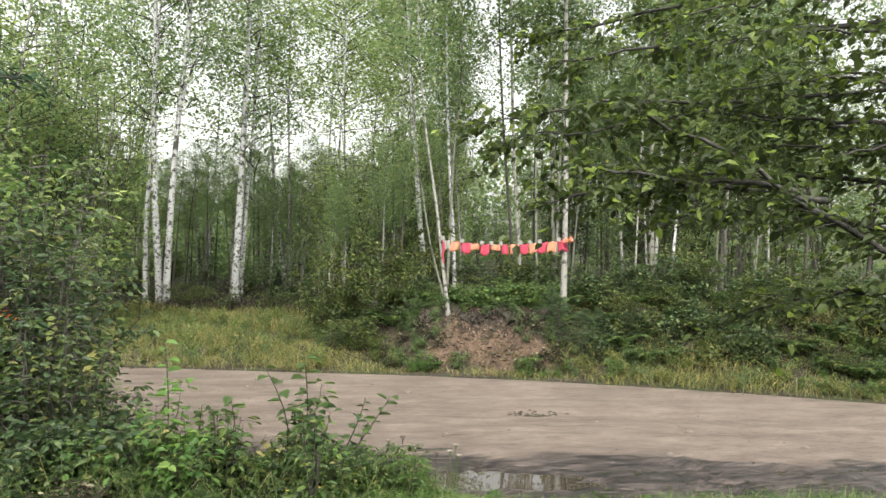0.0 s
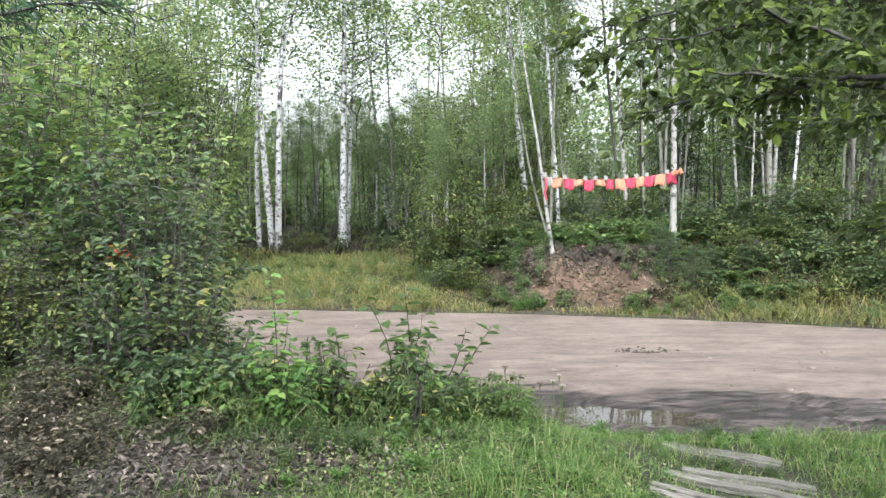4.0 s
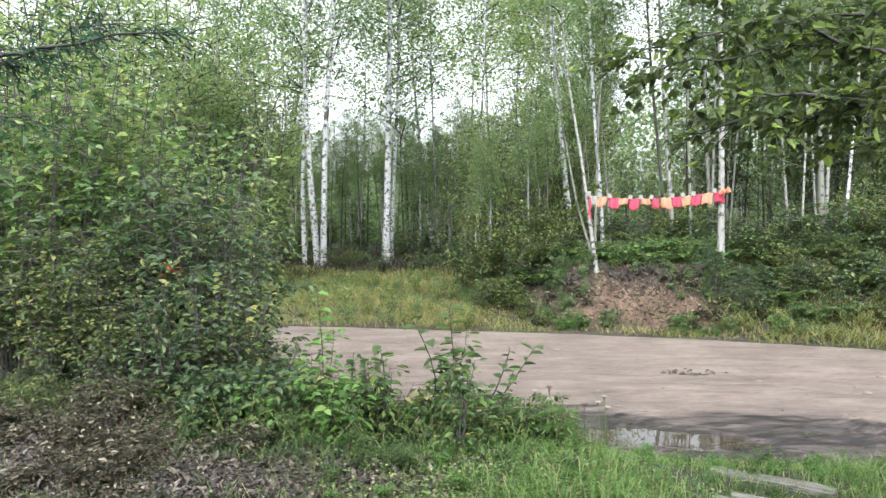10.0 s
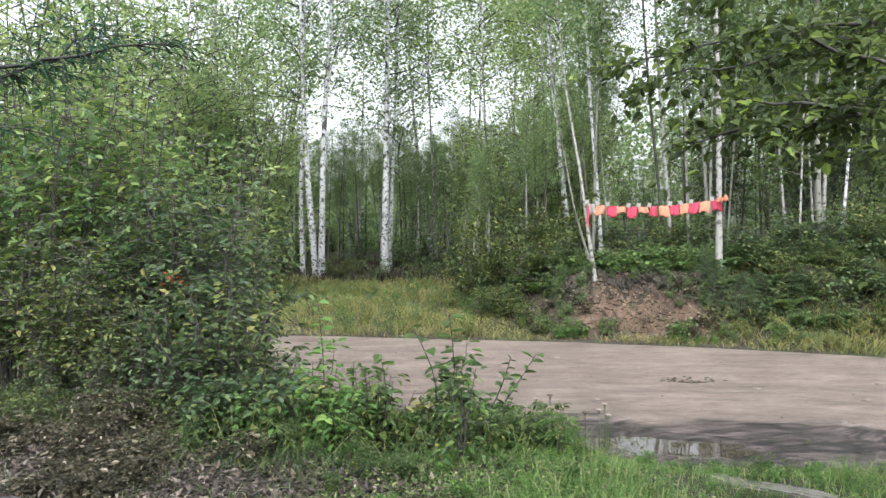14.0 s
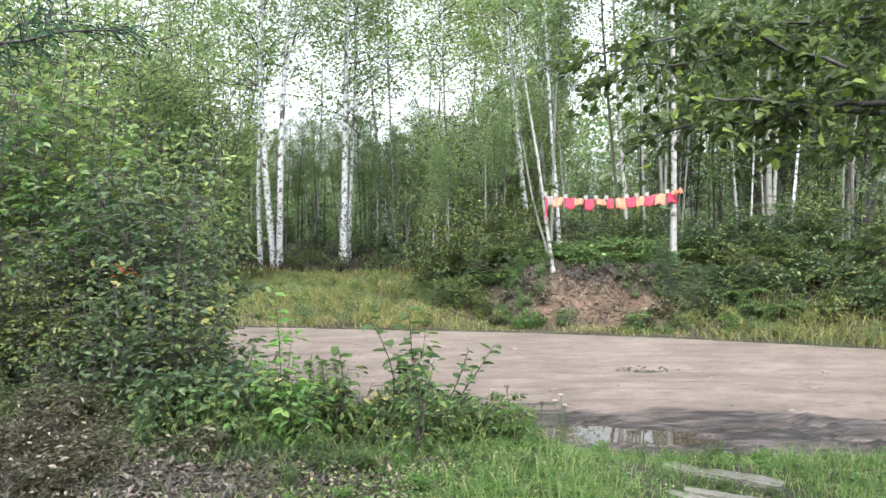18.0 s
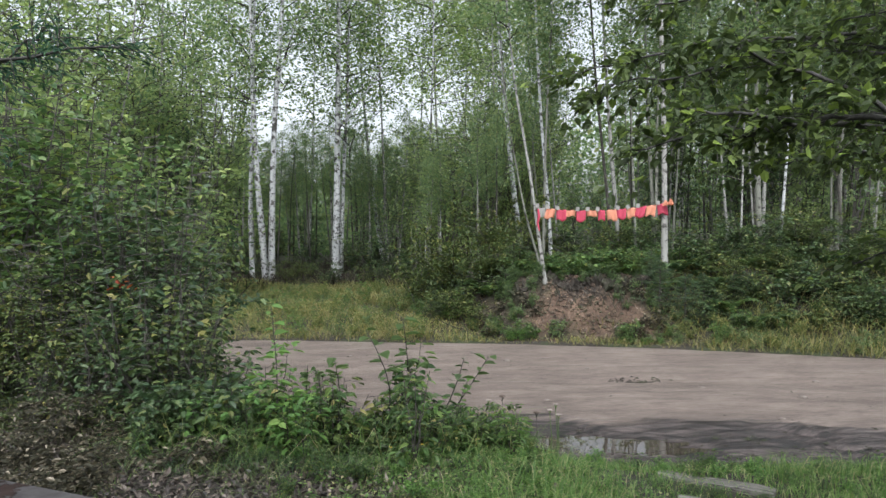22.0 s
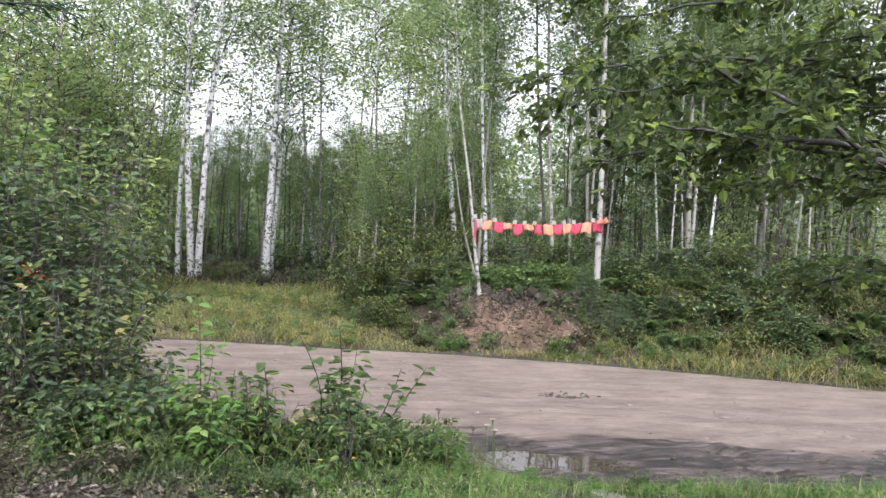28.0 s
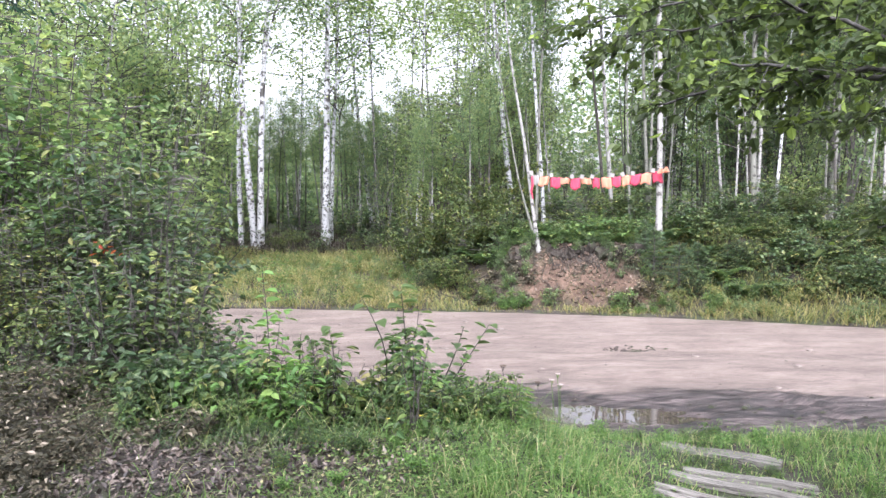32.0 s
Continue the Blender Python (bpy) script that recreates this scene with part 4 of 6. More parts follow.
gap = smooth(wa, -0.36, -0.3) * (1 - smooth(wa, -0.06, 0.0))
gap = gap + 0.75 * smooth(wa, -0.06, -0.02) * (1 - smooth(wa, 0.1, 0.13))
gap = gap + 0.5 * smooth(wa, 0.17, 0.19) * (1 - smooth(wa, 0.24, 0.26))
top = (9.5 - 4.3 * gap + 2.0 * smooth(wa, 0.17, 0.25)) * (0.8 + 0.2 * np.sin(wa * 37) * np.sin(wa * 91 + 1))
rng = np.random.default_rng(18)
g = Geo()
g.leaves(np.stack([wy * np.tan(wa), wy, ground_z(wy * np.tan(wa), wy) + top * wr.random(wood_n) ** 1.15], -1), 0.33, 0.7, 0.3, 0.4)
tagged(new("far_woods", g.mesh("far_woods", LEAF_BIRCH)), "distant wall of green forest foliage", "forest", kind="stuff")
rng = np.random.default_rng(32)

m, nt, p, _ = material("dead_leaf")
g = nt.nodes.new("ShaderNodeNewGeometry")
nt.links.new(ramp(nt, [(0.0, (0.014, 0.011, 0.01)), (0.4, (0.036, 0.026, 0.022)), (0.7, (0.075, 0.057, 0.046)), (0.92, (0.135, 0.108, 0.09)), (1.0, (0.22, 0.185, 0.16))], g.outputs["Random Per Island"]), p.inputs["Base Color"])
p.inputs["Roughness"].default_value = 0.55
DEAD = m


def cabin_front(x, y):
    return (0.407 * (x + 0.4155) + 0.914 * (y + 0.1813) > 0.12) * np.clip(0.35 + wave(x, y, 2.3, 9), 0.05, 1) * 0.8


pts = scatter(16000, -5.5, 5.5, -1.6, 2.4, cabin_front)
grass("cabin_grass", "short olive grass before the cabin wall", pts, 0.06, GRASS_OLIVE, 1.5, 0.003)


def litter_place(x, y):
    return np.clip(0.22 + np.exp(-(((x + 1.8) / 1.1) ** 2 + ((y - 3.2) / 0.9) ** 2)) + 0.7 * np.exp(-(((x + 0.5) / 0.6) ** 2 + ((y - 2.9) / 0.35) ** 2)), 0, 1) * (1 - 0.85 * smooth(y, 3.3, 3.6) * smooth(x, -2.0, -1.5)) * (y < near_edge(x))


pts = scatter(40000, -4.3, 0.5, 2.35, 4.9, litter_place)
g = Geo()
g.leaves(pts + [0, 0, 0.012], rng.uniform(0.014, 0.048, len(pts)), 0.55, 0.0, 0.82, 0.14)
tagged(new("leaf_litter", g.mesh("leaf_litter", DEAD)), "brown and grey fallen leaves covering the ground", "leaf litter", kind="stuff")
# The blades use a dark leaf colour in place of the overhang's shade.
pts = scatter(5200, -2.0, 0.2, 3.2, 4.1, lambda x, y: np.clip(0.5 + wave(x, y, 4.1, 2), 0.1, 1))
grass("shaded_grass", "bent grass at the foot of the weeds, darkened for the thicket's shade", pts, 0.1, LEAF_SHADY, 1.9, 0.0025)
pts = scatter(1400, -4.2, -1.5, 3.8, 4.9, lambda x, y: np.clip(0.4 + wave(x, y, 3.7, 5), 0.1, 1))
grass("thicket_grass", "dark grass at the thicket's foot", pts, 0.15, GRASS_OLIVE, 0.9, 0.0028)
pts = scatter(32000, -4.6, 0.3, 2.35, 5.0, lambda x, y: np.clip(0.3 + 0.25 * smooth(x, -1.2, -0.6) + 0.9 * wave(x, y, 2.9, 4), 0.06, 1))
grass("trampled_grass", "short olive grass creeping over the dead leaves", pts, 0.05, GRASS_OLIVE, 1.9, 0.0022)
pts = scatter(6000, 0.7, 4.1, 11.6, 13.8, lambda x, y: ((y - far_edge(x)) > 0.3) * 0.9)
g = Geo()
g.leaves(pts + [0, 0, 0.01], 0.1, 0.14, 0.7, 0.2, 0.05)
tagged(new("bank_litter", g.mesh("bank_litter", DEAD)), "dry brown leaves and crumbs on the earth bank", "leaf litter", kind="stuff")

m, nt, p, _ = material("straw")
g = nt.nodes.new("ShaderNodeNewGeometry")
nt.links.new(ramp(nt, [(0.0, (0.09, 0.055, 0.035)), (0.5, (0.2, 0.14, 0.095)), (1.0, (0.42, 0.33, 0.23))], g.outputs["Random Per Island"]), p.inputs["Base Color"])
p.inputs["Roughness"].default_value = 0.8
pts = scatter(9000, 0.4, 4.6, 11.4, 14.2, lambda x, y: smooth(y - far_edge(x), 0.2, 0.5) * (1 - smooth(y - far_edge(x), 0.8, 1.3)) * np.clip(0.45 + wave(x, y, 5.0, 3), 0.1, 1))
g = Geo()
g.leaves(pts + [0, 0, 0.015], 0.06, 0.16, 0.75, 0.2, 0.05)
tagged(new("bank_straw", g.mesh("bank_straw", m)), "dry straw and root fibres on the earth bank", "straw", kind="stuff")

# ---- the cabin window at which the camera stands ----
def wood_material(name, light, dark, grain=26.0, rough=0.75):
    """Weathered wood with grain along its length (local z)."""
    m, nt, p, _ = material(name)
    a = noise_out(nt, grain, 5.0, 0.6, (1.0, 1.0, 0.06))
    b = noise_out(nt, 4.0, 3.0, 0.5, (1.0, 1.0, 0.4))
    col = ramp(nt, [(0.38, dark), (0.47, tuple(0.5 * (u + v) for u, v in zip(dark, light))), (0.62, light)], a)
    col = mixed(nt, 0.6, col, ramp(nt, [(0.3, (0.6, 0.6, 0.6)), (0.7, (1.25, 1.25, 1.25))], b), "MULTIPLY")
    crack = noise_out(nt, grain * 0.4, 3.0, 0.5, (1.0, 1.0, 0.03))
    line = ramp(nt, [(0.482, (1, 1, 1)), (0.49, (0.15, 0.15, 0.15)), (0.498, (1, 1, 1))], crack)
    knot = ramp(nt, [(0.24, (0.15, 0.15, 0.15)), (0.3, (1, 1, 1))], noise_out(nt, grain * 0.16, 2.0, 0.5, (1.0, 1.0, 0.5)))
    col = mixed(nt, 1.0, mixed(nt, 1.0, col, line, "MULTIPLY"), knot, "MULTIPLY")
    nt.links.new(col, p.inputs["Base Color"])
    p.inputs["Roughness"].default_value = rough
    p.inputs["Specular IOR Level"].default_value = 0.3
    bump(nt, p, mixed(nt, 1.0, a, line, "MULTIPLY"), 0.8, 0.002)
    return m


OLD_WOOD = wood_material("dark_old_wood", (0.015, 0.017, 0.0255), (0.002, 0.002, 0.003), 130.0, 0.5)
PALE_WOOD = wood_material("worn_window_strip", (0.034, 0.033, 0.036), (0.006, 0.006, 0.006), 120.0)
m, nt, p, _ = material("peeling_paint")
flake = noise_out(nt, 17.0, 6.0, 0.66)
edge = ramp(nt, [(0.4, (0, 0, 0)), (0.425, (1, 1, 1))], flake)
fine = noise_out(nt, 150.0, 3.0)
paint = ramp(nt, [(0.3, (0.25, 0.215, 0.205)), (0.7, (0.39, 0.35, 0.34))], fine)
under = ramp(nt, [(0.3, (0.085, 0.042, 0.032)), (0.7, (0.17, 0.092, 0.075))], fine)
nt.links.new(mixed(nt, edge, under, paint), p.inputs["Base Color"])
p.inputs["Roughness"].default_value = 0.7
bump(nt, p, edge, 0.8, 0.002)
PEELING = m
m, nt, p, _ = material("paint_flake")
nt.links.new(ramp(nt, [(0.35, (0.22, 0.18, 0.17)), (0.65, (0.4, 0.35, 0.335))], noise_out(nt, 60.0, 4.0)), p.inputs["Base Color"])
p.inputs["Roughness"].default_value = 0.7
FLAKE = m

CAB = Matrix(((0.914, 0.407, 0, -0.4155), (-0.407, 0.914, 0, -0.1813), (0, 0, 1, 0), (0, 0, 0, 1)))
SILL, HEAD, RIGHT = 2.16, 3.05, 0.85


def slab(name, a0, a1, b0, b1, z0, z1, mat, parent=None, label="", kind=""):
    """A board or wall piece in the cabin's own axes: a along the wall, b outwards."""
    g = Geo()
    g.box((a1 - a0, b1 - b0, z1 - z0))
    ob = new(name, g.mesh(name, mat))
    ob.matrix_world = CAB @ Matrix.Translation(((a0 + a1) / 2, (b0 + b1) / 2, (z0 + z1) / 2))
    if parent:
        ob.parent = parent
    return tagged(ob, label, kind=kind)


window_frame = tagged(empty("window_frame"), "dark weathered wooden window jamb with grooved strips", "window frame", kind="structure")
slab("casing_strip", -0.03, 0.0, -0.009, 0.009, SILL - 0.02, HEAD, OLD_WOOD, window_frame)
slab("groove_backing", -0.03, -0.016, -0.026, -0.009, SILL, HEAD, OLD_WOOD, window_frame)
slab("stop_strip", -0.03, -0.0105, -0.03, -0.026, SILL, HEAD, PALE_WOOD, window_frame, "paler worn stop strip")
slab("inner_groove", -0.03, -0.018, -0.043, -0.03, SILL, HEAD, OLD_WOOD, window_frame)
slab("jamb_board", -0.03, 0.001, -0.112, -0.043, SILL, HEAD, OLD_WOOD, window_frame)
slab("inner_board", -0.03, -0.001, -0.22, -0.1145, SILL, HEAD, OLD_WOOD, window_frame)
slab("jamb_board", RIGHT, RIGHT + 0.03, -0.22, 0.009, SILL, HEAD, OLD_WOOD, window_frame)
slab("head_board", -0.03, RIGHT + 0.03, -0.22, 0.009, HEAD, HEAD + 0.03, OLD_WOOD, window_frame)
sill = tagged(slab("window_sill", -0.029, RIGHT, -0.22, 0.026, SILL - 0.035, SILL, PEELING), "window sill with peeling reddish and grey paint", "window sill", kind="structure")
fk = np.random.default_rng(91)
for k in range(60):
    # a curled chip of old paint with a ragged outline
    n = 9
    a, b = fk.uniform(-0.02, 0.4), fk.uniform(-0.2, 0.02)
    r = 0.0022 + 0.006 * fk.random() ** 2
    ang = np.linspace(0, 2 * np.pi, n, endpoint=False)
    rr = r * fk.uniform(0.35, 1.3, n)
    px, py = rr * np.cos(ang) * 1.4, rr * np.sin(ang)
    ht = 0.0008 + 0.12 * rr * fk.uniform(0.0, 1.0, n)
    low = np.stack([px, py, ht], -1)
    v = np.vstack([low, low + [0, 0, 0.0007], [[0, 0, 0.0006]], [[0, 0, 0.0013]]])
    j = np.arange(n)
    j2 = (j + 1) % n
    chip = mesh_np("paint_flake", v, np.stack([j, j2, n + j2, n + j], -1), np.concatenate([np.stack([j2, j, np.full(n, 2 * n)], -1), np.stack([n + j, n + j2, np.full(n, 2 * n + 1)], -1)]), [FLAKE])
    ob = new("paint_flake", chip)
    ob.parent = sill
    ob.matrix_parent_inverse = sill.matrix_world.inverted()
    ob.matrix_world = CAB @ Matrix.Translation((a, b, SILL)) @ Matrix.Rotation(fk.uniform(0, 6), 4, "Z")
slab("wall_window", -2.2, -0.032, -0.18, -0.012, 0.7, 3.35, OLD_WOOD, None, "dark plank wall beside the window", "structure")
slab("wall_window_right", RIGHT + 0.032, 2.6, -0.18, -0.012, 0.7, 3.35, OLD_WOOD, None, "dark plank wall beside the window", "structure")
slab("wall_below_window", -0.03, RIGHT + 0.03, -0.18, -0.012, 0.7, SILL - 0.037, OLD_WOOD, None, "dark plank wall under the sill", "structure")
slab("wall_above_window", -0.03, RIGHT + 0.03, -0.18, -0.012, HEAD + 0.032, 3.35, OLD_WOOD, None, "dark plank wall above the window", "structure")
slab("wall_back", -2.2, 2.6, -3.3, -3.15, 0.7, 3.35, OLD_WOOD, None, "dark plank back wall", "structure")
slab("wall_side", -2.35, -2.2, -3.3, -0.012, 0.7, 3.35, OLD_WOOD, None, "dark plank side wall", "structure")
slab("wall_side_right", 2.6, 2.75, -3.3, -0.012, 0.7, 3.35, OLD_WOOD, None, "dark plank side wall", "structure")
slab("floor", -2.2, 2.6, -3.15, -0.18, 1.02, 1.1, OLD_WOOD, None, "dark board floor of the cabin", "structure")
slab("ceiling", -2.35, 2.75, -3.3, -0.012, 3.35, 3.45, OLD_WOOD, None, "dark board ceiling of the cabin", "structure")


# ---- the flag garland between two trees ----
def cloth(name, colour):
    m, nt, p, out = material(name)
    f = noise_out(nt, 30.0, 3.0)
    col = mixed(nt, f, tuple(c * 0.8 for c in colour), colour)
    nt.links.new(col, p.inputs["Base Color"])
    p.inputs["Roughness"].default_value = 0.7
    tr = nt.nodes.new("ShaderNodeBsdfTranslucent")
    nt.links.new(col, tr.inputs["Color"])
    mx = nt.nodes.new("ShaderNodeMixShader")
    mx.inputs[0].default_value = 0.35
    nt.links.new(p.outputs[0], mx.inputs[1])
    nt.links.new(tr.outputs[0], mx.inputs[2])
    nt.links.new(mx.outputs[0], out.inputs["Surface"])
    return m


ORANGE, CRIMSON, GREYISH = cloth("orange_cloth", (0.72, 0.31, 0.2)), cloth("crimson_cloth", (0.58, 0.07, 0.13)), cloth("grey_film", (0.36, 0.35, 0.33))
g0, g1 = np.array([1.87, 13.05, 2.56]), np.array([4.3, 13.02, 2.63])
garland = tagged(empty("flag_garland", tuple(g0)), "string of orange and crimson cloth flags tied between two trunks", "garland")


def on_string(f):
    return (g0 + (g1 - g0) * f) - g0 + np.array([0, 0, -0.1 * 4 * f * (1 - f) * (1.15 - 0.3 * f)])


gg = Geo()
gg.tube([on_string(f) for f in np.linspace(0, 1, 24)], np.full(24, 0.004), 5)
part("cord", gg, OLD_WOOD, garland, "thin dark cord")
gr = np.random.default_rng(3)
dirx = (g1 - g0) / np.linalg.norm(g1 - g0)
outy = np.array([-dirx[1], dirx[0], 0])
flags = "g o c o c o c o c o c o c"
seq = flags.split()
for k, c in enumerate(seq):
    if c == "-":
        continue
    f = (k + 0.5) / len(seq)
    w, h = (0.18 if c != "g" else 0.15) * (0.7 if k == 6 else 1), gr.uniform(0.17, 0.205) * (0.6 if k in (3, 5) else 1)
    nu, nv = 7, 7
    U, V = np.meshgrid(np.linspace(-0.5, 0.5, nu), np.linspace(0, 1, nv))
    ph, skew = gr.uniform(0, 6), gr.normal(0, 0.12)
    P3 = on_string(f) + (U[..., None] * w + V[..., None] * h * skew) * dirx + (-V * h * (1 + 0.12 * np.sin(U * 7 + ph)))[..., None] * np.array([0, 0, 1.0]) + (0.02 * np.sin(U * 9 + ph) * (0.3 + V))[..., None] * outy
    P3[0, :, 2] = np.array([on_string(f + u * w / 2.43)[2] for u in np.linspace(-0.5, 0.5, nu)]) + 0.006
    i, j = np.meshgrid(np.arange(nv - 1), np.arange(nu - 1), indexing="ij")
    q = np.stack([i * nu + j, i * nu + j + 1, (i + 1) * nu + j + 1, (i + 1) * nu + j], -1).reshape(-1, 4)
    mat = {"o": ORANGE, "c": CRIMSON, "g": GREYISH}[c]
    ob = part("flag", mesh_np("flag", P3.reshape(-1, 3), q, None, [mat], True), None, garland, {"o": "orange cloth flag", "c": "crimson cloth flag", "g": "greyish film flag"}[c])
    sol = ob.modifiers.new("cloth", "SOLIDIFY")
    sol.thickness = 0.002
    if k % 4 != 3:
        fg = Geo()
        fg.box((0.07, 0.004, 0.075), Matrix.Translation(Vector(on_string(f - 0.03) + outy * -0.02 + np.array([0, 0, 0.03]))) @ Matrix.Rotation(math.atan2(dirx[1], dirx[0]), 4, "Z") @ Matrix.Rotation(gr.normal(0, 0.15), 4, "Y"))
        part("tag", fg, GREYISH, garland, "small grey film tag above the cord")
kg = Geo()
kg.tube([g1 - g0 + np.array([-0.1, -0.075, -0.05]), g1 - g0 + np.array([-0.03, -0.1, 0.0]), g1 - g0 + np.array([0.04, -0.1, 0.01]), g1 - g0 + np.array([0.09, -0.07, -0.01])], [0.02, 0.05, 0.06, 0.03], 8, 0.2)
part("knot", kg, ORANGE, garland, "bunched orange cloth knot on the trunk")
rg = Geo()
rg.tube([(0.03, -0.06, -0.04), (0.04, -0.07, -0.18), (0.02, -0.06, -0.3), (0.05, -0.07, -0.44)], [0.018, 0.024, 0.02, 0.012], 6, 0.2)
part("ribbon", rg, CRIMSON, garland, "crimson ribbon hanging down the trunk")


# ---- the alder whose boughs hang in from above ----
def bough_tree(name, limbs, leaf, leaf_mat, bark, twig, step, per_twig, label, category, seed, aspect=0.72, droop=0.25, fine=True, flat=0.6):
    """Limbs given as lines with end radii; twigs with leaves grow along each."""
    global rng
    rng = np.random.default_rng(seed)
    top = empty(name, tuple(limbs[0][0][0]))
    o = np.array(limbs[0][0][0])
    green = Geo()
    for k, (line, r0, r1, bare) in enumerate(limbs):
        line = np.array(line, float)
        t = np.linspace(0, 1, 14)
        seg = np.linspace(0, 1, len(line))
        pts = np.stack([np.interp(t, seg, line[:, i]) for i in range(3)], -1)
        pts[1:-1] = (pts[:-2] + 2 * pts[1:-1] + pts[2:]) / 4
        pts[1:] += rng.normal(0, 0.008, (13, 3))
        w = Geo()
        w.tube(pts - o, np.linspace(r0, r1, 14), 8, 0.06)
        ln = np.linalg.norm(np.diff(pts, axis=0), axis=1).sum()
        if bare < 1:
            main = pts[-1] - pts[0]
            main /= np.linalg.norm(main)
            for f in np.arange(bare, 1.0, step / ln):
                b = np.array([np.interp(f, t, pts[:, i]) for i in range(3)])
                d = rng.standard_normal(3)
                d[2] = d[2] * 0.45 + 0.05
                d = d / np.linalg.norm(d) + main * 0.7
                d /= np.linalg.norm(d)
                tl = twig * rng.uniform(0.5, 1.3) * (1.15 - 0.5 * f)
                tt = np.linspace(0, 1, 5)[:, None]
                tp = b + d * tl * tt + np.array([0, 0, -0.25 * tl]) * tt**2
                w.tube(tp - o, np.linspace(0.0022, 0.0008, 5), 4, cap=False)
                n = max(3, int(per_twig * rng.uniform(0.6, 1.3)))
                u = rng.uniform(0.1, 1.05, n)[:, None]
                green.leaves(tp[0] + d * tl * u + np.array([0, 0, -0.25 * tl]) * u**2 - o + rng.normal(0, 0.012, (n, 3)), leaf, aspect, droop, flat, 0.12, fine, along=np.tile(d * 0.6, (n, 1)))
        part("trunk" if bare >= 1 else "limb", w, bark, top, smooth_shade=True)
    tagged(part("foliage", green, leaf_mat, top), kind="stuff")
    return tagged(top, label, category)


bough_tree("alder_tree", [
    ([(2.75, 1.55, 0.9), (2.6, 1.6, 1.6), (2.45, 1.75, 2.2), (2.5, 1.9, 3.2), (2.45, 2.1, 4.6)], 0.075, 0.04, 2),
    ([(2.5, 1.75, 2.1), (1.94, 2.0, 2.42), (1.63, 2.0, 2.53), (1.41, 2.02, 2.72), (1.16, 2.1, 2.82), (0.95, 2.2, 2.95)], 0.015, 0.005, 0.06),
    ([(1.6, 2.02, 2.62), (1.34, 2.1, 2.66), (1.19, 2.1, 2.64), (1.0, 2.15, 2.68), (0.75, 2.2, 2.7)], 0.013, 0.004, 0.06),
    ([(1.75, 2.1, 2.6), (1.29, 2.2, 2.65), (1.06, 2.2, 2.62), (0.83, 2.2, 2.59), (0.6, 2.25, 2.55)], 0.014, 0.003, 0.06),
    ([(2.48, 2.0, 3.1), (1.9, 2.4, 3.1), (1.41, 2.6, 3.06), (1.01, 2.6, 3.04), (0.73, 2.6, 2.98), (0.45, 2.6, 2.9)], 0.011, 0.003, 0.06),
    ([(1.7, 2.5, 3.08), (1.36, 2.6, 3.0), (1.14, 2.6, 2.94), (0.76, 2.6, 2.89), (0.5, 2.65, 2.8)], 0.009, 0.003, 0.06),
    ([(2.48, 2.0, 3.4), (1.9, 2.5, 3.4), (1.4, 2.9, 3.4), (0.9, 3.0, 3.3)], 0.015, 0.004, 0.06),
    ([(2.45, 1.9, 2.6), (2.1, 2.5, 2.75), (1.8, 3.0, 2.8), (1.3, 3.4, 2.85)], 0.015, 0.004, 0.06),
    ([(2.48, 2.0, 2.9), (2.2, 2.7, 3.0), (1.9, 3.4, 3.2), (1.5, 3.9, 3.3)], 0.015, 0.004, 0.06),
    ([(2.45, 2.0, 3.7), (2.0, 2.8, 3.75), (1.4, 3.5, 3.7), (0.9, 3.8, 3.65)], 0.015, 0.004, 0.06),
    ([(2.3, 1.7, 2.2), (2.0, 2.1, 2.25), (1.8, 2.35, 2.2), (1.6, 2.5, 2.1)], 0.012, 0.003, 0.06),
    ([(2.5, 1.75, 2.35), (2.0, 2.3, 2.55), (1.75, 2.7, 2.6), (1.45, 3.0, 2.55)], 0.014, 0.003, 0.06),
    ([(2.5, 1.8, 2.8), (2.1, 2.2, 2.95), (1.75, 2.5, 3.0), (1.4, 2.8, 3.1)], 0.014, 0.003, 0.06),
    ([(2.5, 1.8, 2.45), (2.2, 2.4, 2.5), (2.1, 3.0, 2.6), (1.9, 3.5, 2.6)], 0.013, 0.003, 0.06),
    ([(2.5, 1.85, 2.9), (2.15, 2.0, 3.05), (1.8, 2.15, 3.1), (1.45, 2.3, 3.05)], 0.012, 0.003, 0.06),
    ([(2.5, 1.9, 3.2), (2.1, 2.1, 3.3), (1.75, 2.2, 3.3), (1.4, 2.3, 3.25)], 0.012, 0.003, 0.06),
    ([(2.48, 1.8, 2.5), (2.2, 2.1, 2.75), (1.95, 2.3, 2.85), (1.6, 2.5, 2.85)], 0.011, 0.003, 0.06),
    ([(2.48, 1.85, 2.75), (2.25, 1.95, 2.85), (2.0, 2.05, 2.85), (1.75, 2.1, 2.75)], 0.01, 0.003, 0.06),
    ([(2.48, 1.95, 3.0), (2.3, 2.4, 3.2), (2.15, 2.8, 3.3), (1.9, 3.2, 3.3)], 0.011, 0.003, 0.06),
    ([(2.46, 1.95, 3.4), (2.1, 2.3, 3.55), (1.75, 2.6, 3.55), (1.35, 2.8, 3.5)], 0.012, 0.003, 0.06),
], 0.044, LEAF_ALDER, BARK_NEAR, 0.28, 0.03, 11, "grey-barked alder with broad dark green leaves beside the cabin", "alder", 51)
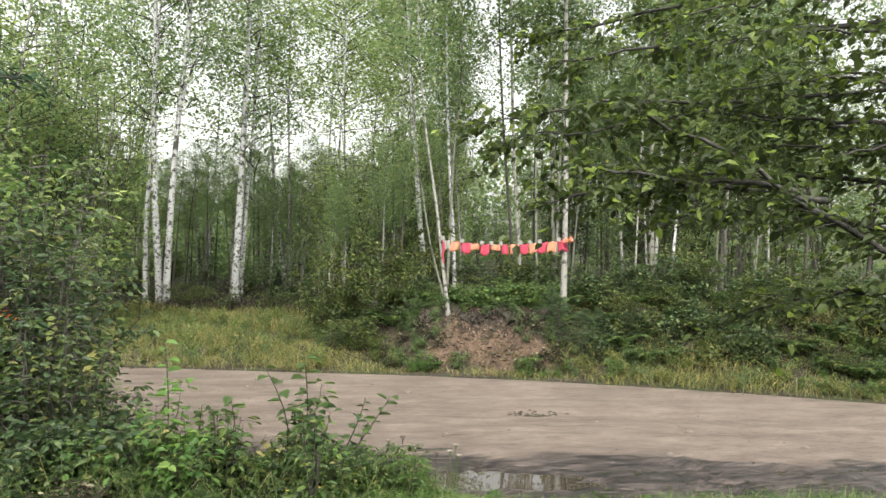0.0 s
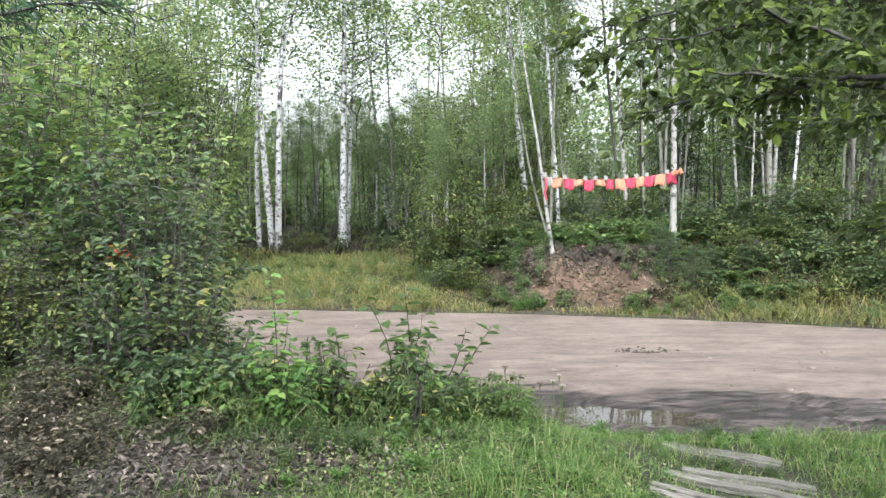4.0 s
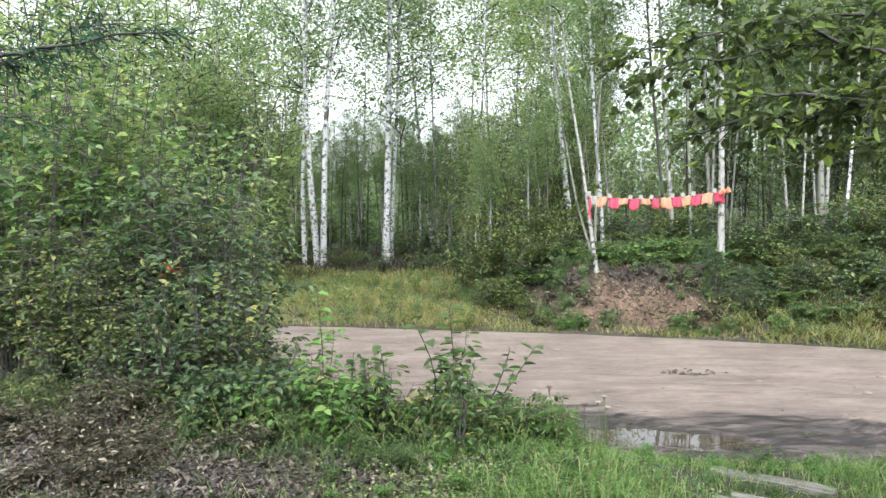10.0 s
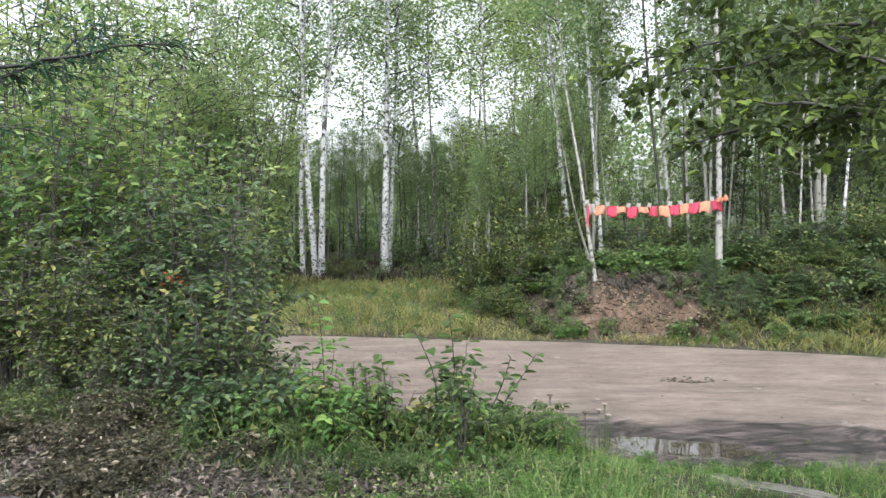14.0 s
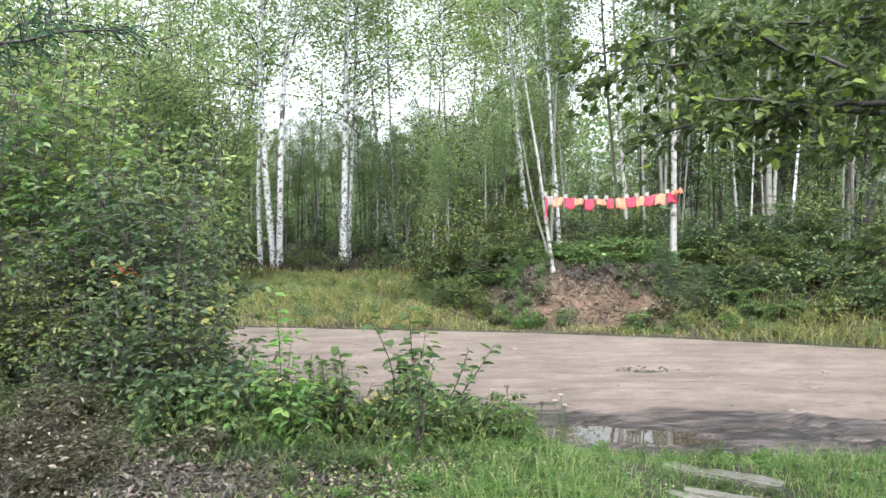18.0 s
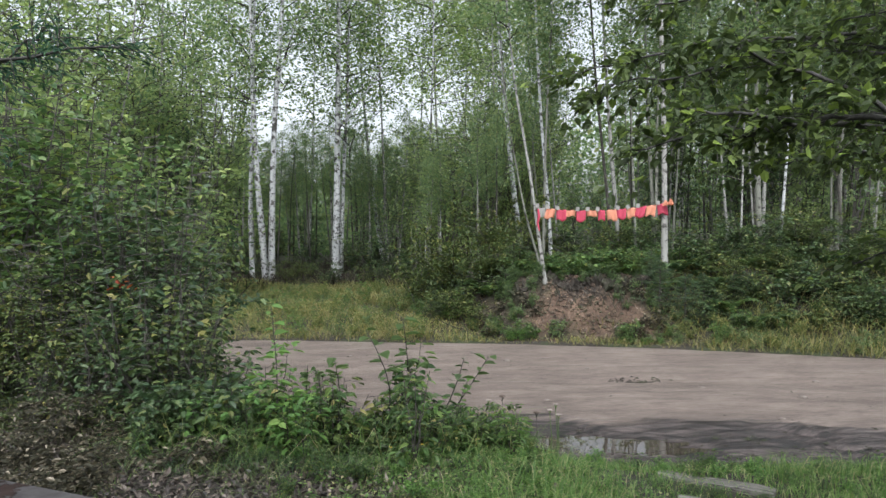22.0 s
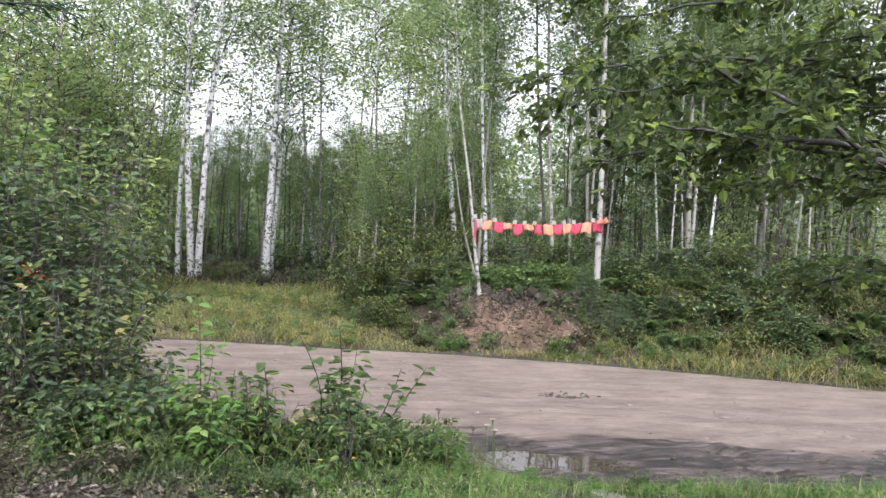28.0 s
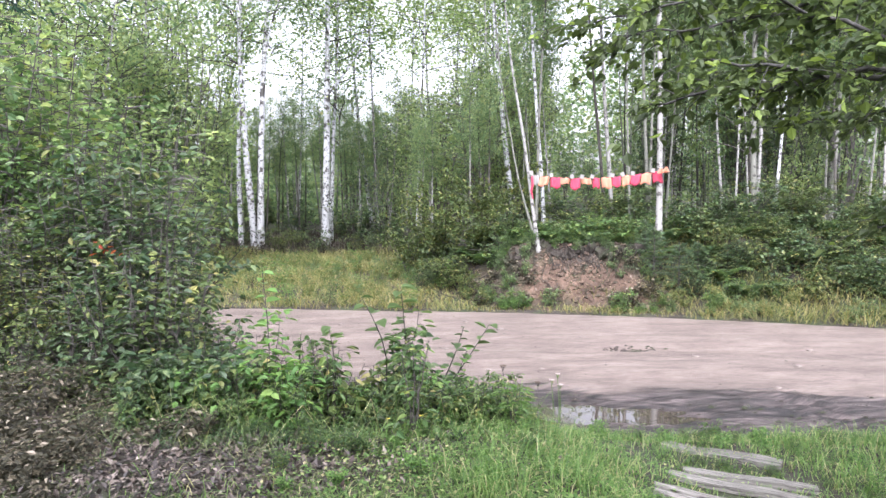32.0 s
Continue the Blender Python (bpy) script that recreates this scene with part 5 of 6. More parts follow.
bough_tree("larch_tree", [
    ([(-2.35, 1.15, 0.95), (-2.3, 1.2, 2.2), (-2.3, 1.25, 3.6), (-2.25, 1.3, 4.6)], 0.06, 0.035, 2),
    ([(-2.3, 1.22, 2.66), (-1.54, 1.6, 2.72), (-1.37, 1.6, 2.74), (-1.03, 1.62, 2.785)], 0.009, 0.0025, 0.15),
    ([(-2.3, 1.22, 2.5), (-1.75, 1.55, 2.6), (-1.45, 1.62, 2.72), (-1.22, 1.68, 2.85)], 0.008, 0.002, 0.15),
    ([(-2.3, 1.22, 2.6), (-2.0, 1.75, 2.58), (-1.7, 2.1, 2.6)], 0.009, 0.002, 0.2),
    ([(-2.3, 1.22, 3.0), (-1.9, 1.7, 3.1), (-1.4, 2.1, 3.15)], 0.012, 0.003, 0.2),
    ([(-2.3, 1.25, 3.3), (-1.8, 2.0, 3.4), (-1.2, 2.6, 3.5)], 0.014, 0.003, 0.2),
], 0.036, LEAF_LARCH, BARK_NEAR, 0.23, 0.03, 12, "thin dark larch boughs with fine green tufts beside the window", "larch", 52, aspect=0.22, droop=0.45, fine=False)

# ---- low plants of the bank, the verge and the rise ----
def fern_mesh(seed, fronds=7, length=0.5):
    r = np.random.default_rng(seed)
    g = Geo()
    for k in range(fronds):
        az = 2 * np.pi * k / fronds + r.uniform(-0.3, 0.3)
        ln = length * r.uniform(0.7, 1.15)
        t = np.linspace(0, 1, 12)
        c = np.stack([np.cos(az) * ln * t, np.sin(az) * ln * t, ln * (1.35 * t - 0.95 * t**2)], -1)
        g.tube(c[::3], [0.005, 0.004, 0.003, 0.001], 3, cap=False)
        side = np.array([-np.sin(az), np.cos(az), 0])
        for i in range(1, 12):
            w = ln * 0.32 * math.sin(math.pi * (0.12 + 0.85 * t[i]) ** 0.8) + 0.01
            fwd = (c[i] - c[i - 1]) * 0.75
            for sg in (-1, 1):
                a = c[i]
                tip = a + side * sg * w + fwd * 0.9 + np.array([0, 0, -0.12 * w])
                g.add([a - fwd * 0.5, a + side * sg * w * 0.5 - fwd * 0.35, tip, a + side * sg * w * 0.5 + fwd * 0.75, a + fwd * 0.5], [[0, 1, 3, 4]], [[1, 2, 3]])
    return g


rng = np.random.default_rng(61)
FERN = [fern_mesh(200 + k).mesh("fern_fronds", (LEAF_BUSH, LEAF_DARK, LEAF_SHADY)[k]) for k in range(3)]
HERB = [shrub_meshes(210 + k, 0.42, 0.22, 5, 0.037, 44, (LEAF_BRIGHT, LEAF_DARK, LEAF_BRIGHT)[k % 3], fine=True, low=0.2, flat=0.7) for k in range(3)]
DULL = [spray_meshes(225 + k, 0.34, 0.24, 5, 0.085, LEAF_DULL, 6, 5, 0.1, 0.45, 0.5, 0.4) for k in range(2)]
WEED = [shrub_meshes(220 + k, 0.5, 0.14, 4, 0.045, 66, (LEAF_BIRCH, LEAF_BUSH)[k % 2], fine=True, low=0.25, flat=0.6, aspect=0.4) for k in range(3)]


def fern(x, y, turn, sc, k):
    top = empty("fern", (x, y, float(ground_z(x, y)) - 0.01))
    top.rotation_euler, top.scale = (0, 0, turn), (sc, sc, sc)
    tagged(part("frond", FERN[k % 3], None, top), kind="stuff")
    return tagged(top, "green fern growing on the forest bank", "fern", "ferns on the bank")


br = np.random.default_rng(71)
for k in range(160):
    x = br.uniform(0.8, 5.0) if k % 3 == 0 else br.uniform(4.0, 11.0)
    sd = br.uniform(0.7, 3.6) if x > 4.0 else br.uniform(1.12, 3.0)
    fern(x, float(far_edge(x)) + sd, k * 2.4, br.uniform(0.55, 1.15), k)
for k in range(40):
    x = br.uniform(1.0, 10.5)
    shrub("bank_herb", ([HERB[1]] * 2 + WEED)[k % 5], (x, float(far_edge(x)) + (br.uniform(1.1, 2.4) if x < 3.9 else br.uniform(0.6, 2.6))), k * 1.4, br.uniform(0.8, 1.5), "leafy herb hanging over the earth bank", "herb", "verge herbs")
FAR_HERB = [shrub_meshes(250 + k, 0.45, 0.2, 5, 0.05, 44, (LEAF_VERGE, LEAF_BIRCH, LEAF_BUSH)[k], low=0.2, flat=0.6, aspect=0.45) for k in range(3)]
for k in range(95):
    x = br.uniform(-7, 11)
    sd = br.uniform(0.15, 0.7) if x > 1.0 else br.uniform(0.3, 7.0)
    if 1.4 < x < 3.4 and sd > 0.4:
        continue
    shrub("roadside_herb", FAR_HERB[k % 3], (x, float(far_edge(x)) + sd), k * 1.1, br.uniform(0.6, 1.1), "leafy green herb in the roadside grass", "herb", "verge herbs")
for k, (x, y) in enumerate([(1.35, 12.45), (1.55, 12.5), (1.75, 12.55), (3.6, 12.05), (3.75, 12.1), (3.9, 12.05), (3.2, 12.15)]):
    shrub("nettle_clump", HERB[2], (x, y), k * 1.7, 0.8 if k < 3 else 0.5, "bright green clump of herbs at the road's edge", "herb", "verge herbs")

# fir seedling on the bank
fg, fl = Geo(), Geo()
fg.tube([(0, 0, 0), (0.01, 0, 0.5), (0, 0.01, 0.95)], [0.02, 0.013, 0.004], 6)
for k in range(34):
    h = 0.1 + 0.8 * k / 34
    az = k * 2.4
    ln = 0.55 * (1.05 - h) * br.uniform(0.8, 1.2)
    d = np.array([np.cos(az), np.sin(az), 0.12])
    fg.tube([np.array([0, 0, h]), np.array([0, 0, h]) + d * ln], [0.006, 0.002], 4)
    u = br.uniform(0.05, 1, 60)[:, None]
    fl.leaves(np.array([0, 0, h]) + d * ln * u + br.normal(0, 0.012, (60, 3)), 0.05, 0.14, 0.0, 0.5, along=np.tile(d, (60, 1)))
FIR = (fg.mesh("fir_stem", BARK_DARK), fl.mesh("fir_needles", LEAF_FIR))
for k, (x, y, sc) in enumerate([(4.0, 12.45, 1.05), (4.45, 12.4, 1.0), (3.95, 12.8, 0.7), (4.85, 12.6, 0.8), (5.4, 12.6, 0.6)]):
    shrub("fir_seedling", FIR, (x, y), k * 2.0, sc, "small bushy fir seedling on the bank", "fir", "fir seedlings")

# crumbled clods and roots on the cut face, herbs hanging over its lip
cg = Geo()
for k in range(1500):
    x = br.uniform(1.2, 4.3)
    y = float(far_edge(x)) + br.uniform(0.25, 1.1)
    r = br.uniform(0.012, 0.03) + 0.035 * br.random() ** 5
    c = np.array([x, y, float(ground_z(x, y))])
    cg.add(c + br.uniform(0.5, 1.4, (6, 1)) * r * np.array([[1.2, 0, 0], [0, 1, 0], [-1.2, 0, 0], [0, -1, 0], [0, 0, 0.9], [0, 0, -0.6]]), None, [[0, 1, 4], [1, 2, 4], [2, 3, 4], [3, 0, 4], [1, 0, 5], [2, 1, 5], [3, 2, 5], [0, 3, 5]])
for k in range(130):
    x = br.uniform(1.4, 4.1)
    y = float(far_edge(x)) + br.uniform(0.8, 1.15)
    z = float(ground_z(x, y))
    cg.tube([(x, y + 0.05, z), (x + br.normal(0, 0.06), y - 0.1, z - 0.06), (x + br.normal(0, 0.12), y - 0.2, z - br.uniform(0.2, 0.45))], [0.012, 0.009, 0.003], 4)
rng = np.random.default_rng(77)
lip = [(x, float(far_edge(x)) + 0.97 + 0.06 * math.sin(x * 7), float(ground_z(x, float(far_edge(x)) + 0.97 + 0.06 * math.sin(x * 7))) - 0.03) for x in np.linspace(1.5, 4.2, 80)]
cg.tube(lip, 0.06 + 0.08 * rng.random(80), 7, 0.4)
clods = cg.mesh("bank_clods", GROUND)
tint = np.repeat(br.uniform(0.1, 1.0, 1500), 6)
clods.attributes.new("earth", "FLOAT", "POINT").data.foreach_set("value", np.concatenate([tint, np.zeros(len(clods.vertices) - len(tint))]).astype(np.float32))
tagged(new("bank_clods", clods), "dark soil clods, turf lip and roots on the cut bank", "soil", kind="stuff")
for k in range(46):
    x = br.uniform(1.0, 4.2)
    shrub("lip_herb", FAR_HERB[1 + k % 2], (x, float(far_edge(x)) + br.uniform(0.95, 1.2)), k * 1.4, br.uniform(0.5, 0.9), "dark leafy herb on the lip of the cut bank", "herb", "verge herbs")
for k in range(50):
    x = br.uniform(0.6, 1.9) if k % 2 else br.uniform(3.3, 4.3)
    shrub("bank_weed", (DULL + WEED)[k % 5], (x, float(far_edge(x)) + br.uniform(0.3, 1.0)), k * 1.4, br.uniform(0.5, 0.9), "drying weed on the slope of the bank", "herb", "verge herbs")
VERGE = [shrub_meshes(240 + k, 0.42, 0.22, 5, 0.05, 44, LEAF_VERGE, low=0.2, flat=0.6, aspect=0.4) for k in range(2)]
VERGE += [spray_meshes(244 + k, 0.5, 0.2, 5, 0.045, (LEAF_DARK, LEAF_BRIGHT)[k], 8, 7, 0.2, 0.3, 0.45, 0.5, fine=False) for k in range(2)]
for k in range(190):
    x = br.uniform(-7.5, 0.8)
    shrub("yellow_herb", VERGE[(0, 1, 2, 0, 1, 3)[k % 6]], (x, float(far_edge(x)) + br.uniform(0.2, 7.5)), k * 1.1, br.uniform(0.6, 1.2), "yellow-green herb in the roadside grass", "herb", "verge herbs")

RASP = [spray_meshes(260 + k, 0.55, 0.35, 6, 0.1, (LEAF_BUSH, LEAF_OLIVE)[k], 9, 7, 0.3, 0.5, 0.7, 0.65, fine=False) for k in range(2)]
for k in range(26):
    x = 2.2 + 1.9 * k / 25 + br.normal(0, 0.1)
    shrub("raspberry_bush", RASP[k % 3 == 0], (x, float(far_edge(x)) + br.uniform(1.05, 1.75)), k * 1.4, br.uniform(0.6, 1.0), "broad-leaved green bush hanging over the bank's lip", "bush", "bushes on the bank")
SLOPE = [spray_meshes(264 + k, 0.9, 0.5, 8, 0.085, (LEAF_SHADY, LEAF_OLIVE, LEAF_SHADY)[k], 10, 8, 0.15, 0.4, 0.7, 0.6, fine=False) for k in range(3)]
for k in range(70):
    x = br.uniform(4.3, 11.0)
    sd = br.uniform(0.7, 3.0)
    shrub("slope_bush", SLOPE[(k * 7) % 3], (x, float(far_edge(x)) + sd), k * 1.4, br.uniform(0.5, 0.95), "dull green leafy bush on the shaded slope", "bush", "bushes on the bank")
for k in range(14):
    x = br.uniform(-0.2, 1.7)
    shrub("slope_bush", SLOPE[k % 3], (x, float(far_edge(x)) + br.uniform(1.0, 2.2)), k * 1.4, br.uniform(0.45, 0.8), "dull green leafy bush on the shaded slope", "bush", "bushes on the bank")

# tangle of dead twigs beside the willow bush
tg = Geo()
for k in range(45):
    p0 = np.array([br.uniform(0.3, 1.7), br.uniform(13.0, 14.0), 0])
    p0[2] = float(ground_z(p0[0], p0[1])) - 0.02
    d = br.normal(0, 1, 3)
    d[2] = abs(d[2]) * 0.5
    d *= br.uniform(0.35, 0.8) / np.linalg.norm(d)
    tg.tube([p0, p0 + d * 0.5 + br.normal(0, 0.03, 3), p0 + d], [0.009, 0.007, 0.003], 5)
tagged(new("dead_twigs", tg.mesh("dead_twigs", BARK_DARK)), "tangle of dark dead twigs on the bank", "twigs", kind="stuff")

# ---- the rise before the window: weeds, saplings, flowers ----
nr = np.random.default_rng(81)
# Weed leaves kept dark to stand in for the shade under the thicket.
AIRLESS = spray_meshes(235, 0.9, 0.3, 8, 0.047, LEAF_SHADY, 7, 6, 0.45, 0.2, 0.55, 0.5, 2.0, fine=False)
LUSH = [spray_meshes(400 + k, 0.5, 0.2, 5, (0.064, 0.05, 0.064, 0.056)[k], (LEAF_BRIGHT, LEAF_DARK, LEAF_SHADY, LEAF_BUSH)[k], 8, 5, 0.2, 0.34, (0.6, 0.5, 0.62, 0.4)[k], 0.6) for k in range(4)]
FEATHER = [spray_meshes(410 + k, 0.45, 0.16, 5, 0.055, (LEAF_BUSH, GRASS)[k], 8, 10, 0.1, 0.3, 0.16, 0.4) for k in range(2)]
for k in range(100):
    x = nr.uniform(-1.75, 0.5)
    y = nr.uniform(3.5, 4.45) if x < -0.2 else nr.uniform(3.55, 4.2)
    kind = LUSH[2] if x < -1.25 and k % 3 else FEATHER[k % 2] if (x > 0.1 and k % 2) or k % 5 == 0 else LUSH[(k * 5 + k // 3) % 4]
    tall_here = 0.84 - 0.3 * float(smooth(x, -0.1, 0.5)) - 0.3 * float(smooth(-y, -3.75, -3.5))
    shrub("weed", kind, (x, y), k * 1.9, nr.uniform(0.65, 1.1) * tall_here, "green leafy weed among the grass", "weed", "weeds on the rise")
for k in range(26):
    shrub("feathery_weed", (FEATHER + WEED)[k % 5], (nr.uniform(-0.3, 0.42), nr.uniform(3.4, 3.95)), k * 1.3, nr.uniform(0.5, 0.8), "feathery green weed in the tall grass", "weed", "weeds on the rise")
for k in range(40):
    x = nr.uniform(-1.5, 0.45)
    shrub("stalky_weed", WEED[k % 3], (x, nr.uniform(3.5, 4.2)), k * 1.3, nr.uniform(0.55, 1.0) * (0.75 if x > 0.2 else 1.0), "thin-stalked weed with narrow leaves", "weed", "weeds on the rise")
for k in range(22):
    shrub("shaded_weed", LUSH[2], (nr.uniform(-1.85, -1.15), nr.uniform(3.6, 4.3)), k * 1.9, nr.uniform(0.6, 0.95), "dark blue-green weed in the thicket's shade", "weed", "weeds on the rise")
for k in range(6):
    shrub("bright_weed", LUSH[0], (nr.uniform(-1.2, -0.85), nr.uniform(3.5, 3.75)), k * 1.9, nr.uniform(0.7, 0.95), "bright light green weed with broad leaves", "weed", "weeds on the rise")
for k in range(22):
    x, y = nr.uniform(1.9, 3.0), nr.uniform(2.9, 4.1)
    if x < 2.0 and y > 3.2:
        continue
    shrub("path_weed", (FEATHER[1], LUSH[0], FEATHER[1], LUSH[3])[k % 4], (x, y), k * 1.9, nr.uniform(0.2, 0.42), "broad-leaved weed beside the boards of the path", "weed", "weeds on the rise")
for k in range(30):
    x = nr.uniform(0.95, 2.3)
    shrub("path_weed", (LUSH[1], LUSH[0], FEATHER[1])[k % 3], (x, 4.1 - 0.5 * (x - 0.95) + nr.uniform(-0.08, 0.25)), k * 1.9, nr.uniform(0.18, 0.32), "low green weed beside the boards of the path", "weed", "weeds on the rise")
for k in range(16):
    x = nr.uniform(1.0, 2.0)
    shrub("path_weed", (LUSH[1], LUSH[3])[k % 2], (x, 3.62 - 0.45 * (x - 1.2) + nr.uniform(-0.05, 0.05)), k * 1.9, nr.uniform(0.14, 0.24), "low green weed beside the boards of the path", "weed", "weeds on the rise")
for k in range(60):
    x, y = nr.uniform(-0.8, 2.0), nr.uniform(2.6, 4.0)
    if 0.85 < x < 2.0 and 2.9 < y < 3.9:
        continue
    shrub("ground_herb", HERB[k % 3], (x, y), k * 2.3, nr.uniform(0.3, 0.5), "low green herb in the grass", "weed", "weeds on the rise")
for k in range(44):
    x, y = nr.uniform(-2.3, -1.7), nr.uniform(2.55, 3.4)
    shrub("drying_herb", DULL[k % 2], (x, y), k * 2.3, nr.uniform(0.25, 0.5), "low drying herb among the dead leaves", "weed", "weeds on the rise")
for k in range(18):
    x, y = nr.uniform(-3.6, -2.2), nr.uniform(3.0, 3.9)
    shrub("drying_herb", DULL[k % 2], (x, y), k * 2.3, nr.uniform(0.22, 0.45), "low drying herb among the dead leaves", "weed", "weeds on the rise")
for k in range(90):
    x, y = nr.uniform(-4.2, -1.7), nr.uniform(4.15, 5.3)
    shrub("thicket_weed", (WEED[1], AIRLESS, AIRLESS, AIRLESS)[k % 4], (x, y), k * 2.3, nr.uniform(0.3, 0.5), "weed growing under the thicket", "weed", "weeds on the rise")


def sapling(base, tip, leaf, n, mat, label, bend=0.05, low=0.25):
    global rng
    rng = np.random.default_rng(int(abs(base[0] * 1000)) + n)
    b = np.array([base[0], base[1], float(ground_z(base[0], base[1])) - 0.02])
    t = np.linspace(0, 1, 8)[:, None]
    pts = b + (np.array(tip) - b) * t + np.array([rng.normal(0, bend), rng.normal(0, bend), 0]) * np.sin(np.pi * t)
    top = empty("sapling", tuple(b))
    g = Geo()
    g.tube(pts - b, np.linspace(0.006, 0.002, 8), 5)
    stem = part("stem", g, BARK_DARK, top, smooth_shade=True)
    for k in range(n):
        f = low + (1.0 - low) * k / max(1, n - 1)
        c = np.array([np.interp(f, t[:, 0], pts[:, i]) for i in range(3)]) - b
        az = k * 2.4 + rng.uniform(-0.4, 0.4)
        d = np.array([[np.cos(az), np.sin(az), rng.uniform(-0.1, 0.5)]])
        lg = Geo()
        lg.leaves(np.array([c]), leaf * rng.uniform(0.75, 1.2), 0.62, 0.05, 0.8, 0.12, True, along=d * 2.0)
        part("leaf", lg, mat, stem)
    return tagged(top, label, "sapling", "saplings on the rise")


AIRY = [spray_meshes(230 + k, 0.75, 0.16, 3, 0.068, (LEAF_DARK, LEAF_BRIGHT, LEAF_SHADY)[k], 12, 5, 0.35, 0.2, 0.6, 0.65) for k in range(3)]
for k, (x, y, sc, kind) in enumerate([(-0.3, 3.72, 1.0, 0), (-0.2, 3.8, 0.85, 2), (-0.7, 3.75, 0.75, 0), (-0.88, 3.85, 0.7, 1), (-1.06, 3.8, 1.0, 1), (-1.18, 4.05, 0.85, 1), (-1.32, 4.3, 0.9, 0), (-1.5, 4.5, 1.0, 2), (-1.65, 4.4, 1.0, 2)]):
    shrub("leafy_sapling", AIRY[kind], (x, y), k * 1.7, sc, "airy young broad-leaved sapling on the rise", "sapling", "saplings on the rise")
for base, tip, leaf, n, mat in [
    ((-1.06, 3.72), (-1.06, 3.7, 1.8), 0.085, 22, LEAF_BRIGHT), ((-0.7, 3.7), (-0.7, 3.7, 1.5), 0.08, 16, LEAF_DARK),
    ((-0.52, 3.72), (-0.515, 3.7, 1.66), 0.11, 14, LEAF_DARK), ((-0.3, 3.72), (-0.3, 3.7, 1.72), 0.095, 22, LEAF_DARK),
    ((-0.27, 3.7), (0.19, 3.65, 1.51), 0.066, 24, LEAF_DARK), ((-0.26, 3.7), (0.05, 3.65, 1.5), 0.06, 20, LEAF_SHADY),
    ((0.0, 3.7), (0.07, 3.68, 1.36), 0.075, 9, LEAF_BRIGHT), ((-0.85, 3.8), (-0.86, 3.75, 1.45), 0.055, 16, LEAF_BUSH),
]:
    sapling(base, tip, leaf, n, mat, "young broad-leaved sapling growing on the rise")

m, nt, p, _ = material("yarrow_white")
p.inputs["Base Color"].default_value, p.inputs["Roughness"].default_value = (0.33, 0.28, 0.26, 1), 0.8
YARROW = m
m, nt, p, _ = material("seed_brown")
p.inputs["Base Color"].default_value, p.inputs["Roughness"].default_value = (0.07, 0.05, 0.035, 1), 0.8
SEED = m
m, nt, p, _ = material("yellow_petal")
p.inputs["Base Color"].default_value, p.inputs["Roughness"].default_value = (0.6, 0.42, 0.04, 1), 0.6
YELLOW = m
STALK = LEAF_BUSH


tall = scatter(1100, -1.7, 0.42, 3.35, 4.5, lambda x, y: np.full_like(x, 1.0))
grass("tall_grass", "tall thin grass stalks among the weeds", tall, 0.36, GRASS, 1.3, 0.0018)


pts = scatter(2500, 1.9, 3.6, 3.0, 4.4, lambda x, y: np.full_like(x, 0.8))
grass("path_grass", "tall yellow-green grass beside the path", pts, 0.16, GRASS, 1.1, 0.0022)
clover = scatter(9000, -0.9, 1.2, 2.35, 3.5, lambda x, y: 0.25 + 0.75 * np.exp(-(((x - 0.2) / 0.5) ** 2 + ((y - 2.75) / 0.35) ** 2)))
g = Geo()
g.leaves(clover + [0, 0, 0.03] + rng.normal(0, 1, clover.shape) * [0, 0, 0.012], 0.02, 0.9, 0.0, 0.85, 0.06)
tagged(new("clover", g.mesh("clover", GRASS)), "low bright green clover in the grass", "clover", kind="stuff")


def umbel(x, y, ztop, mat, head, label, name="yarrow"):
    z0 = float(ground_z(x, y)) - 0.02
    top = empty(name, (x, y, z0))
    g = Geo()
    lean = nr.normal(0, 0.03, 2)
    tip = np.array([lean[0], lean[1], ztop - z0])
    g.tube([(0, 0, 0), tip * 0.5 + [0.01, 0, 0], tip * [1, 1, 0.93]], [0.003, 0.0025, 0.002], 5)
    for k in range(5):
        e = tip + np.array([np.cos(k * 1.26), np.sin(k * 1.26), 0]) * head * 0.3
        g.tube([tip * [1, 1, 0.93], e], [0.0016, 0.0012], 4)
    stalk = part("stalk", g, BARK_DARK if mat is SEED else STALK, top)
    h = Geo()
    for k in range(16):
        rr, az = head * 0.5 * math.sqrt((k + 0.5) / 16), k * 2.4
        c = tip + np.array([np.cos(az) * rr, np.sin(az) * rr, 0.004 - 0.15 * rr])
        s8 = head * 0.11
        h.add([c + [s8, 0, 0], c + [0, s8, 0], c - [s8, 0, 0], c - [0, s8, 0], c + [0, 0, s8 * 0.7], c - [0, 0, s8 * 0.7]], None, [[0, 1, 4], [1, 2, 4], [2, 3, 4], [3, 0, 4], [1, 0, 5], [2, 1, 5], [3, 2, 5], [0, 3, 5]])
    part("flower_head", h, mat, stalk)
    return tagged(top, label, "flower", "yarrow on the rise")


